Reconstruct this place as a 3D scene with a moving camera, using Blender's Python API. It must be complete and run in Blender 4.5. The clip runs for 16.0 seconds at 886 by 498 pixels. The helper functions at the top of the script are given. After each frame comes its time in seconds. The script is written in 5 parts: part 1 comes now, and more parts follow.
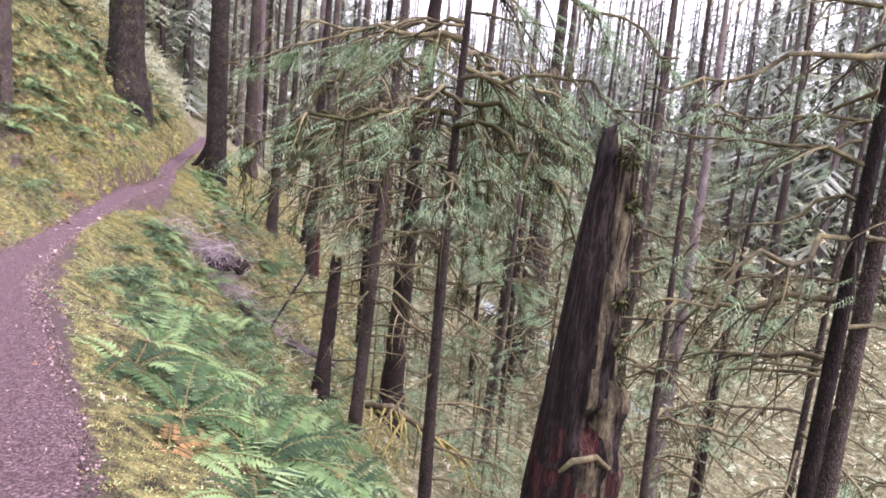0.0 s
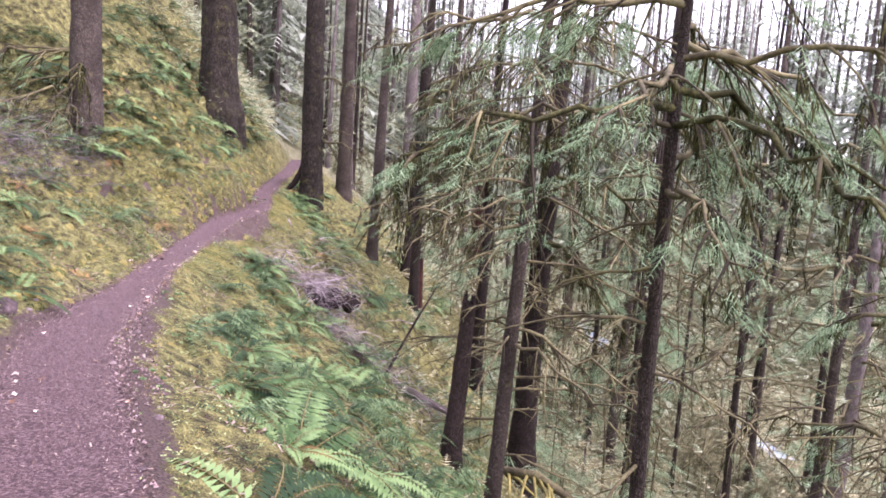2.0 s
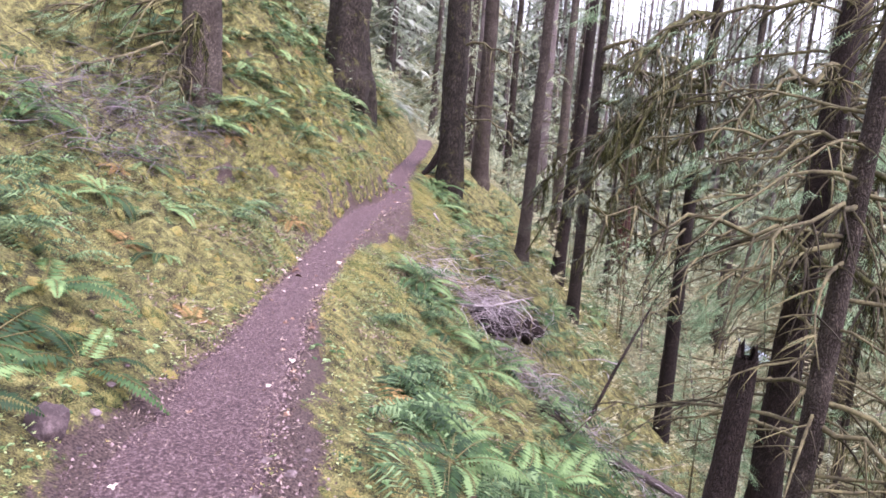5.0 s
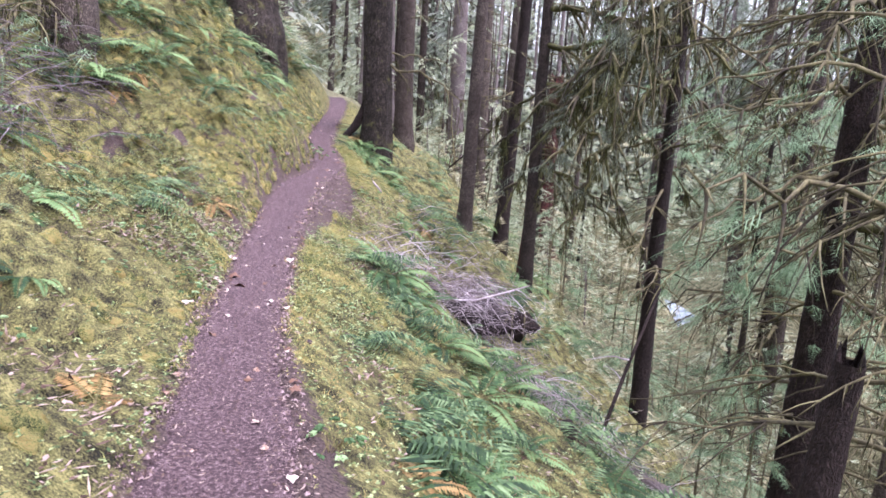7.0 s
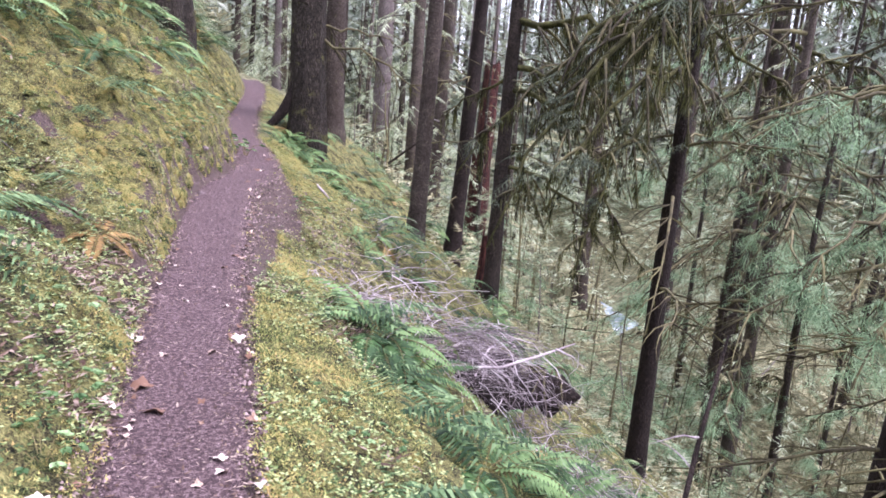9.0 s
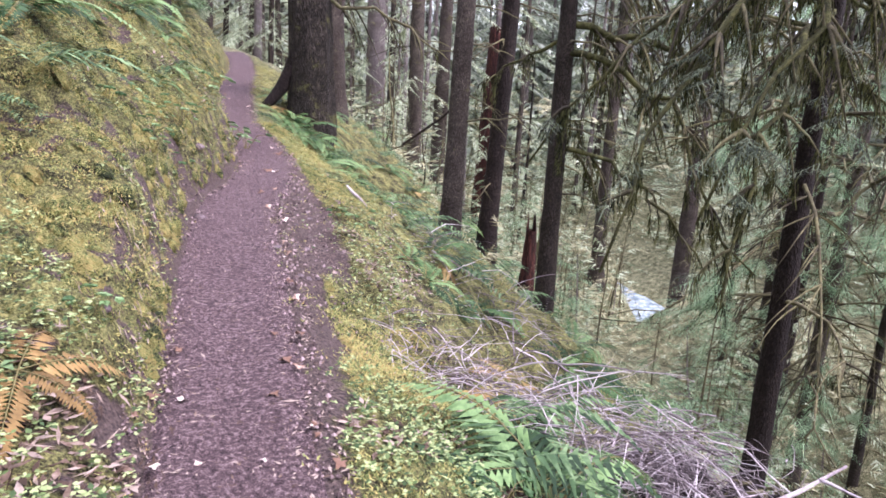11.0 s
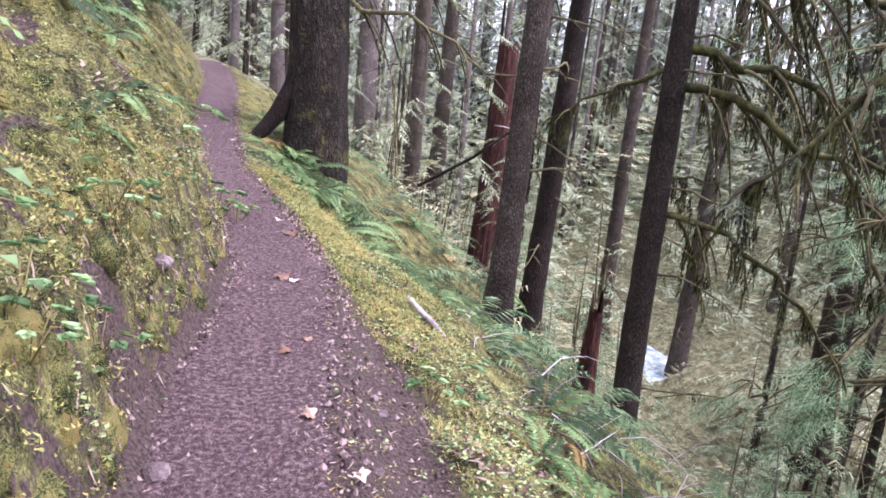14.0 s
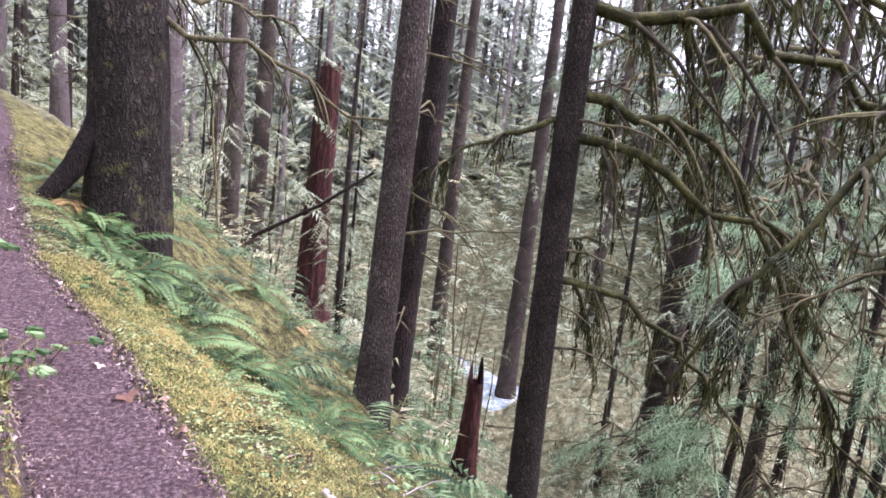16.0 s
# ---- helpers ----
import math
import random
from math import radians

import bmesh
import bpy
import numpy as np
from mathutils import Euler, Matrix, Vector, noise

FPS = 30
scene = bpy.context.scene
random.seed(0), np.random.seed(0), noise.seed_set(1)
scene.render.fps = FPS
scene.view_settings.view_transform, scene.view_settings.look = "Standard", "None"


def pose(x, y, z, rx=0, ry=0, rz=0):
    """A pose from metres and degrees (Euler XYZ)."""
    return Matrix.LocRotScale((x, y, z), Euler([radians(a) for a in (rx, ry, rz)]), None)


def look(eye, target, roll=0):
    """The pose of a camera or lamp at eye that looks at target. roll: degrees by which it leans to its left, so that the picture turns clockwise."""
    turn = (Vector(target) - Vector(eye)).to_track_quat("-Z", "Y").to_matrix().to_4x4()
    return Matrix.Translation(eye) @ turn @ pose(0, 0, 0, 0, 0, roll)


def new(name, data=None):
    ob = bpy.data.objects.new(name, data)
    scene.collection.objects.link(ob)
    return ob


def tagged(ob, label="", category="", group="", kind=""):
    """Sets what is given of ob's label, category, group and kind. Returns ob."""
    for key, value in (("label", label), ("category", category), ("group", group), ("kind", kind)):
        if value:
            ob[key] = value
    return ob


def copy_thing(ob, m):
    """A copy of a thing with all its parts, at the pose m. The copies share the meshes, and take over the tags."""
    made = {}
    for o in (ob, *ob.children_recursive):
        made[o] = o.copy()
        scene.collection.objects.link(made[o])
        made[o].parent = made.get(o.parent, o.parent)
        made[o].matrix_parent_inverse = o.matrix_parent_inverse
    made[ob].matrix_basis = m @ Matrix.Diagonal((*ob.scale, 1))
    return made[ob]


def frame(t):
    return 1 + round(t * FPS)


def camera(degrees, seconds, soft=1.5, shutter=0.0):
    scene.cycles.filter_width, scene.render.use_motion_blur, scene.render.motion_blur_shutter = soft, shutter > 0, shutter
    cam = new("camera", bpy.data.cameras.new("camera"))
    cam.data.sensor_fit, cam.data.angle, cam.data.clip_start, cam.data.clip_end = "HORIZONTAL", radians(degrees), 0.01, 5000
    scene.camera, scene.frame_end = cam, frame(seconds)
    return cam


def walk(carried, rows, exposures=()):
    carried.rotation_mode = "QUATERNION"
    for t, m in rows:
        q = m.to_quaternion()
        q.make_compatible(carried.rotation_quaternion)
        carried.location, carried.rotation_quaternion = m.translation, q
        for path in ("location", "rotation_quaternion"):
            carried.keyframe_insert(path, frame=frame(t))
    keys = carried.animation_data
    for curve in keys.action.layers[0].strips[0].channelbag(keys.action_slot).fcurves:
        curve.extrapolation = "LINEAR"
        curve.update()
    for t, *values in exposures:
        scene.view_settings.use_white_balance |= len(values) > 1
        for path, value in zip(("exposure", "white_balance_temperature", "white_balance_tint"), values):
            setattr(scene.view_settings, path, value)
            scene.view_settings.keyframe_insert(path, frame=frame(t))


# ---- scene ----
cam = camera(63.2, 16.0, soft=1.7)
METRES, EYE, TILT, LEAN, TURN = 21.0, 2.3, 0.0, 0.0, 0.0
ROWS = [
    (0.0, 0.0, 0.0, 0.0, 0.86, -8.86, -5.55),
    (0.5, -0.0117, 0.0275, -0.0049, 3.29, -9.51, -6.0),
    (1.0, -0.0266, 0.0582, -0.0071, 5.23, -9.3, -5.82),
    (1.5, -0.0453, 0.0882, -0.0076, 5.49, -8.48, -4.91),
    (2.0, -0.0646, 0.1177, -0.0105, 6.7, -7.86, -3.88),
    (2.5, -0.0849, 0.1458, -0.0137, 5.8, -8.38, -3.53),
    (3.0, -0.1006, 0.1743, -0.0156, 7.44, -7.45, -3.68),
    (3.5, -0.1194, 0.2047, -0.0188, 8.98, -7.36, -4.35),
    (4.0, -0.138, 0.233, -0.0185, 10.56, -7.91, -4.87),
    (4.5, -0.1566, 0.2618, -0.0189, 14.52, -8.86, -4.46),
    (7.0, -0.2465, 0.3923, -0.0312, 5.81, -12.43, -3.33),
    (7.5, -0.2628, 0.4223, -0.0306, -2.12, -12.16, -4.64),
    (8.0, -0.2761, 0.4549, -0.0335, -2.63, -11.19, -5.52),
    (8.5, -0.29, 0.4886, -0.0374, -2.42, -11.33, -5.22),
    (9.0, -0.3023, 0.5256, -0.0421, -1.68, -12.59, -4.64),
    (9.5, -0.3143, 0.5605, -0.044, -0.99, -12.43, -3.87),
    (12.0, -0.3644, 0.7094, -0.0489, -5.25, -16.16, -2.65),
    (12.5, -0.3703, 0.7368, -0.0493, -3.94, -15.1, -2.92),
    (13.0, -0.3772, 0.7634, -0.048, -5.02, -13.72, -4.08),
    (13.5, -0.3852, 0.7875, -0.045, -6.28, -13.39, -5.02),
    (14.0, -0.3901, 0.8132, -0.046, -6.22, -13.43, -5.61),
    (14.5, -0.3976, 0.8387, -0.0424, -7.02, -13.02, -5.97),
    (15.0, -0.4055, 0.8577, -0.0367, -9.49, -12.77, -5.83),
    (15.5, -0.4071, 0.874, -0.0386, -14.89, -13.04, -6.38),
    (16.0, -0.4077, 0.895, -0.0326, -21.61, -10.92, -6.48),
]
walk(cam, [(t, pose(0, 0, EYE, TILT, LEAN, TURN) @ pose(METRES * x, METRES * y, METRES * z, 90 + pitch, roll, yaw)) for t, x, y, z, yaw, pitch, roll in ROWS], exposures=[(0.0, 1.81, 6300, 40), (4.7, 1.86, 6150, 36), (7.0, 1.88, 5900, 32), (12.0, 1.83, 6000, 29), (16.0, 1.94, 5950, 36)])

# ---- world, sun and exposure ----
world = bpy.data.worlds.new("world")
scene.world = world
world.use_nodes = True
sky = world.node_tree.nodes.new("ShaderNodeTexSky")
sky.sky_type, sky.sun_disc = "NISHITA", False
sky.sun_elevation, sky.sun_rotation = radians(54), radians(108)
sky.air_density, sky.dust_density, sky.ozone_density = 1.0, 3.0, 1.0
backing = world.node_tree.nodes["Background"]
# a thin pale cloud deck over the clear sky
deck = world.node_tree.nodes.new("ShaderNodeMixRGB")
deck.inputs[0].default_value = 0.7
deck.inputs[2].default_value = (7.6, 8.0, 8.6, 1)
world.node_tree.links.new(sky.outputs[0], deck.inputs[1])
world.node_tree.links.new(deck.outputs[0], backing.inputs[0])
backing.inputs[1].default_value = 0.15
sun_lamp = new("sun", bpy.data.lights.new("sun", "SUN"))
sun_lamp.data.energy, sun_lamp.data.angle, sun_lamp.data.color = 1.5, radians(22), (1.0, 0.97, 0.93)
sun_lamp.matrix_world = look((30, 4, 43), (0, 14, 0))

# ---- materials ----
def material(name, tones, scale=6.0, rough=0.9, bump=0.4, fine=40.0, stretch=(1, 1, 1), spec=0.25, vary=0.0, leaf=0.0, island=False, relief=0.03, grit=0.6):
    """A rough natural surface: tones blended by coarse noise, grained by fine noise; vary: change from piece to piece."""
    m = bpy.data.materials.new(name)
    m.use_nodes = True
    nt = m.node_tree
    N, L = nt.nodes, nt.links
    bsdf = N["Principled BSDF"]
    co = N.new("ShaderNodeTexCoord")
    mp = N.new("ShaderNodeMapping")
    mp.inputs["Scale"].default_value = stretch
    L.new(co.outputs["Object"], mp.inputs["Vector"])
    a = N.new("ShaderNodeTexNoise")
    a.inputs["Scale"].default_value, a.inputs["Detail"].default_value, a.inputs["Roughness"].default_value = scale, 5, 0.65
    L.new(mp.outputs[0], a.inputs["Vector"])
    b = N.new("ShaderNodeTexNoise")
    b.inputs["Scale"].default_value, b.inputs["Detail"].default_value, b.inputs["Roughness"].default_value = fine, 4, 0.7
    L.new(mp.outputs[0], b.inputs["Vector"])
    mixf = N.new("ShaderNodeMath")
    mixf.operation = "MULTIPLY_ADD"
    mixf.inputs[1].default_value = grit
    L.new(b.outputs["Fac"], mixf.inputs[0])
    sub = N.new("ShaderNodeMath")
    sub.operation = "ADD"
    sub.inputs[1].default_value = -grit / 2
    L.new(a.outputs["Fac"], sub.inputs[0])
    fac = sub.outputs[0]
    if vary:
        src = N.new("ShaderNodeNewGeometry") if island else N.new("ShaderNodeObjectInfo")
        rv = N.new("ShaderNodeMath")
        rv.operation = "MULTIPLY_ADD"
        rv.inputs[1].default_value = vary
        L.new(src.outputs["Random Per Island" if island else "Random"], rv.inputs[0])
        sub2 = N.new("ShaderNodeMath")
        sub2.operation = "ADD"
        sub2.inputs[1].default_value = -vary / 2
        L.new(fac, sub2.inputs[0])
        L.new(sub2.outputs[0], rv.inputs[2])
        fac = rv.outputs[0]
    L.new(fac, mixf.inputs[2])
    ramp = N.new("ShaderNodeValToRGB")
    els = ramp.color_ramp.elements
    while len(els) < len(tones):
        els.new(0.5)
    for k, tone in enumerate(tones):
        els[k].position = 0.28 + 0.44 * k / max(1, len(tones) - 1)
        els[k].color = (*tone, 1)
    L.new(mixf.outputs[0], ramp.inputs[0])
    L.new(ramp.outputs[0], bsdf.inputs["Base Color"])
    bsdf.inputs["Roughness"].default_value = rough
    bsdf.inputs["Specular IOR Level"].default_value = spec
    if bump:
        bp = N.new("ShaderNodeBump")
        bp.inputs["Strength"].default_value, bp.inputs["Distance"].default_value = bump, relief
        L.new(mixf.outputs[0], bp.inputs["Height"])
        L.new(bp.outputs[0], bsdf.inputs["Normal"])
    if leaf:
        tl = N.new("ShaderNodeBsdfTranslucent")
        L.new(ramp.outputs[0], tl.inputs["Color"])
        mx = N.new("ShaderNodeMixShader")
        mx.inputs[0].default_value = leaf
        L.new(bsdf.outputs[0], mx.inputs[1])
        L.new(tl.outputs[0], mx.inputs[2])
        L.new(mx.outputs[0], N["Material Output"].inputs["Surface"])
    return m


def bark_material(name, tones, width=0.035, tall=3.0, depth=0.02, furrow=0.3, moss=0.0):
    """Bark broken into upright plates by dark furrows, with grain on the plates and patches of moss."""
    m = bpy.data.materials.new(name)
    m.use_nodes = True
    N, L = m.node_tree.nodes, m.node_tree.links
    bsdf = N["Principled BSDF"]
    bsdf.inputs["Roughness"].default_value, bsdf.inputs["Specular IOR Level"].default_value = 0.92, 0.2
    co = N.new("ShaderNodeTexCoord")

    def cloud(scale, detail, source):
        nz = N.new("ShaderNodeTexNoise")
        nz.inputs["Scale"].default_value, nz.inputs["Detail"].default_value, nz.inputs["Roughness"].default_value = scale, detail, 0.7
        L.new(source, nz.inputs["Vector"])
        return nz

    def sum_of(a, k, b):
        n = N.new("ShaderNodeMath")
        n.operation = "MULTIPLY_ADD"
        L.new(a, n.inputs[0])
        n.inputs[1].default_value = k
        if isinstance(b, float):
            n.inputs[2].default_value = b
        else:
            L.new(b, n.inputs[2])
        return n.outputs[0]

    warp = cloud(6.0, 3, co.outputs["Object"])
    shift = N.new("ShaderNodeVectorMath")
    shift.operation = "MULTIPLY_ADD"
    L.new(warp.outputs["Color"], shift.inputs[0])
    shift.inputs[1].default_value = (width * 4, width * 4, width * 9)
    L.new(co.outputs["Object"], shift.inputs[2])
    mp = N.new("ShaderNodeMapping")
    mp.inputs["Scale"].default_value = (1, 1, 1 / tall)
    L.new(shift.outputs[0], mp.inputs["Vector"])
    cells = N.new("ShaderNodeTexVoronoi")
    cells.feature = "DISTANCE_TO_EDGE"
    cells.inputs["Scale"].default_value = 1 / width
    L.new(mp.outputs[0], cells.inputs["Vector"])
    plate = N.new("ShaderNodeMapRange")
    plate.inputs["From Max"].default_value = 0.4
    L.new(cells.outputs["Distance"], plate.inputs["Value"])
    grain = cloud(2.2 / width, 5, mp.outputs[0])
    broad = cloud(2.3, 4, co.outputs["Object"])
    info = N.new("ShaderNodeObjectInfo")
    tone = sum_of(info.outputs["Random"], 0.18, sum_of(broad.outputs["Fac"], 0.5, sum_of(grain.outputs["Fac"], 0.75, -0.22)))
    ramp = N.new("ShaderNodeValToRGB")
    els = ramp.color_ramp.elements
    els.new(0.5)
    for k in range(3):
        els[k].position, els[k].color = 0.28 + 0.22 * k, (*tones[k], 1)
    L.new(tone, ramp.inputs[0])
    dark = N.new("ShaderNodeMixRGB")
    dark.blend_type = "MULTIPLY"
    dark.inputs[0].default_value = 1.0
    L.new(ramp.outputs[0], dark.inputs[1])
    L.new(sum_of(plate.outputs[0], 1 - furrow, furrow), dark.inputs[2])
    out = dark.outputs[0]
    if moss:
        patch = cloud(3.4, 5, co.outputs["Object"])
        cut = N.new("ShaderNodeMapRange")
        cut.inputs["From Min"].default_value, cut.inputs["From Max"].default_value = 0.72 - 0.3 * moss, 0.86 - 0.3 * moss
        L.new(patch.outputs["Fac"], cut.inputs["Value"])
        over = N.new("ShaderNodeMixRGB")
        L.new(cut.outputs[0], over.inputs[0])
        L.new(out, over.inputs[1])
        over.inputs[2].default_value = (0.11, 0.105, 0.035, 1)
        out = over.outputs[0]
    L.new(out, bsdf.inputs["Base Color"])
    bp = N.new("ShaderNodeBump")
    bp.inputs["Strength"].default_value, bp.inputs["Distance"].default_value = 1.0, depth
    L.new(sum_of(grain.outputs["Fac"], 0.6, plate.outputs[0]), bp.inputs["Height"])
    L.new(bp.outputs[0], bsdf.inputs["Normal"])
    return m


DIRT = material("dirt", [(0.012, 0.007, 0.008), (0.052, 0.031, 0.034), (0.1, 0.063, 0.066), (0.26, 0.19, 0.188)], 48.0, 0.95, 1.0, 210, relief=0.008, grit=1.2)
SOIL = material("soil", [(0.01, 0.009, 0.005), (0.045, 0.042, 0.018), (0.13, 0.12, 0.045), (0.2, 0.2, 0.07), (0.37, 0.33, 0.125)], 7, 0.95, 1.0, 80, relief=0.03, grit=1.1)
SLOPE = material("far_slope", [(0.035, 0.037, 0.019), (0.135, 0.132, 0.068), (0.36, 0.34, 0.2)], 3.5, 0.95, 1.0, 30, relief=0.06, grit=1.2)
MOSS = material("moss", [(0.04, 0.056, 0.019), (0.14, 0.17, 0.055), (0.29, 0.3, 0.105), (0.42, 0.365, 0.13), (0.36, 0.26, 0.1)], 1.3, 0.9, 0, 9, vary=0.42, leaf=0.25, island=True)
MOSSLIMB = material("mossy_limb", [(0.012, 0.012, 0.005), (0.044, 0.043, 0.015), (0.125, 0.12, 0.042)], 6, 0.95, 1.0, 45, relief=0.02)
CLOVER = material("ground_leaf", [(0.05, 0.085, 0.03), (0.15, 0.21, 0.07), (0.36, 0.42, 0.19)], 1.5, 0.6, 0, 10, vary=0.9, leaf=0.3, island=True)
FERN = material("fern_green", [(0.013, 0.036, 0.011), (0.047, 0.1, 0.029), (0.17, 0.265, 0.1)], 2.0, 0.6, 0, 14, vary=0.5, leaf=0.22)
FERNOLD = material("fern_brown", [(0.13, 0.08, 0.03), (0.26, 0.16, 0.06), (0.36, 0.25, 0.1)], 2.0, 0.8, 0, 14, vary=0.5, leaf=0.2)
STALK = material("stalk", [(0.1, 0.08, 0.03), (0.2, 0.17, 0.07)], 4, 0.7, 0, 20)
BARK = bark_material("bark", [(0.02, 0.014, 0.011), (0.085, 0.064, 0.052), (0.24, 0.195, 0.165)], 0.026, 2.6, 0.016, 0.3, 0.35)
PALEBARK = bark_material("pale_bark", [(0.08, 0.062, 0.058), (0.21, 0.172, 0.163), (0.4, 0.35, 0.34)], 0.035, 4.5, 0.012, 0.6, 0.1)
DARKBARK = bark_material("dark_bark", [(0.008, 0.005, 0.004), (0.03, 0.02, 0.017), (0.095, 0.068, 0.06)], 0.03, 4.0, 0.015, 0.45, 0.2)
ROT = material("rotten_wood", [(0.006, 0.003, 0.003), (0.032, 0.011, 0.009), (0.12, 0.04, 0.031)], 12, 0.95, 1.0, 60, (1, 1, 0.1), grit=1.0)
SNAGWOOD = material("weathered_wood", [(0.003, 0.002, 0.002), (0.014, 0.009, 0.008), (0.055, 0.04, 0.034)], 14, 0.95, 1.0, 60, (1, 1, 0.12), relief=0.05, grit=1.0)
SNAGMOSS = material("rotten_mossy_wood", [(0.012, 0.009, 0.006), (0.06, 0.05, 0.03), (0.17, 0.145, 0.085)], 7, 0.95, 1.0, 40, (1, 1, 0.4))
TWIG = material("mossy_twig", [(0.03, 0.024, 0.016), (0.085, 0.073, 0.04), (0.19, 0.17, 0.085)], 3, 0.95, 0, 25, vary=0.4, island=True)
GREYTWIG = material("grey_twig", [(0.11, 0.085, 0.09), (0.27, 0.22, 0.228), (0.52, 0.455, 0.46)], 3, 0.9, 0, 25, vary=0.6, island=True)
HANG = material("hanging_moss", [(0.009, 0.01, 0.004), (0.034, 0.036, 0.013), (0.11, 0.11, 0.038)], 2, 0.95, 0, 16, vary=0.6, leaf=0.25, island=True)
# near needle tones lightened in place of skylight glowing through the sprays
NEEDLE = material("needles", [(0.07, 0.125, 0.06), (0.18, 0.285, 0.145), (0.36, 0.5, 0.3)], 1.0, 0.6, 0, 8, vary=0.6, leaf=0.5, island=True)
# mist and bright air are put into the far needle tones, paler than needles are
MISTNEEDLE = material("mist_paled_needles", [(0.16, 0.2, 0.11), (0.34, 0.39, 0.245), (0.55, 0.6, 0.43)], 0.5, 0.7, 0, 4, vary=0.7, leaf=0.5, island=True)
DARKNEEDLE = material("dark_needles", [(0.022, 0.03, 0.018), (0.065, 0.08, 0.05), (0.16, 0.19, 0.12)], 1.0, 0.8, 0, 8, vary=0.6, leaf=0.3, island=True)
PURPLETWIG = material("purple_twig", [(0.05, 0.04, 0.043), (0.12, 0.095, 0.1), (0.24, 0.2, 0.21)], 3, 0.9, 0, 25, vary=0.5, island=True)
LITTER = material("dead_leaf", [(0.06, 0.036, 0.025), (0.15, 0.096, 0.07), (0.34, 0.26, 0.215)], 6, 0.8, 0, 30, vary=0.9, leaf=0.1, island=True)
STONE = material("stone", [(0.05, 0.036, 0.037), (0.11, 0.08, 0.082), (0.2, 0.155, 0.157)], 5, 0.85, 0.5, 40, vary=0.5)
WATER = material("river", [(0.1, 0.14, 0.16), (0.3, 0.36, 0.4), (0.75, 0.8, 0.84)], 1.6, 0.15, 0.4, 6, spec=0.5)

def open_earth(m):
    """Lets bare dirt show through a mossy soil, by the ground's bare_earth attribute broken up by noise."""
    N, L = m.node_tree.nodes, m.node_tree.links
    old = N["Principled BSDF"].inputs["Base Color"].links[0].from_socket
    at = N.new("ShaderNodeAttribute")
    at.attribute_name = "bare_earth"
    co = N.new("ShaderNodeTexCoord")
    nz = N.new("ShaderNodeTexNoise")
    nz.inputs["Scale"].default_value, nz.inputs["Detail"].default_value = 18, 5
    L.new(co.outputs["Object"], nz.inputs["Vector"])
    add = N.new("ShaderNodeMath")
    add.operation = "ADD"
    L.new(at.outputs["Fac"], add.inputs[0])
    L.new(nz.outputs["Fac"], add.inputs[1])
    step = N.new("ShaderNodeMapRange")
    step.inputs["From Min"].default_value, step.inputs["From Max"].default_value = 0.85, 1.1
    L.new(add.outputs[0], step.inputs["Value"])
    grain = N.new("ShaderNodeTexNoise")
    grain.inputs["Scale"].default_value, grain.inputs["Detail"].default_value = 60, 5
    L.new(co.outputs["Object"], grain.inputs["Vector"])
    ramp = N.new("ShaderNodeValToRGB")
    ramp.color_ramp.elements[0].position, ramp.color_ramp.elements[0].color = 0.3, (0.025, 0.016, 0.016, 1)
    ramp.color_ramp.elements[1].position, ramp.color_ramp.elements[1].color = 0.72, (0.16, 0.112, 0.1, 1)
    L.new(grain.outputs["Fac"], ramp.inputs[0])
    mix = N.new("ShaderNodeMixRGB")
    L.new(step.outputs[0], mix.inputs[0])
    L.new(old, mix.inputs[1])
    L.new(ramp.outputs[0], mix.inputs[2])
    L.new(mix.outputs[0], N["Principled BSDF"].inputs["Base Color"])


open_earth(SOIL)

# ---- mesh helpers ----
class Mesh:
    """Collects vertices and faces, each face with a material slot."""

    def __init__(self):
        self.v, self.f, self.m = [], [], []

    def add(self, verts, faces, slot=0):
        n = len(self.v)
        self.v.extend(verts)
        self.f.extend([tuple(n + i for i in f) for f in faces])
        self.m.extend([slot] * len(faces))

    def data(self, name, mats, smooth=True):
        me = bpy.data.meshes.new(name)
        me.from_pydata([tuple(p) for p in self.v], [], self.f)
        for mat in mats:
            me.materials.append(mat)
        me.polygons.foreach_set("material_index", self.m)
        me.polygons.foreach_set("use_smooth", [smooth] * len(self.f))
        me.update()
        return me


def part(name, mesh, mats, parent, label="", smooth=True):
    ob = new(name, mesh.data(name, mats if isinstance(mats, (list, tuple)) else [mats], smooth))
    ob.parent = parent
    return tagged(ob, label) if label else ob


def whole(name, mesh, mats, label, category, group="", kind="", smooth=True):
    ob = new(name, mesh.data(name, mats if isinstance(mats, (list, tuple)) else [mats], smooth))
    return tagged(ob, label, category, group, kind)


def holder(name, place, label, category, group=""):
    ob = new(name)
    ob.location = place
    return tagged(ob, label, category, group)


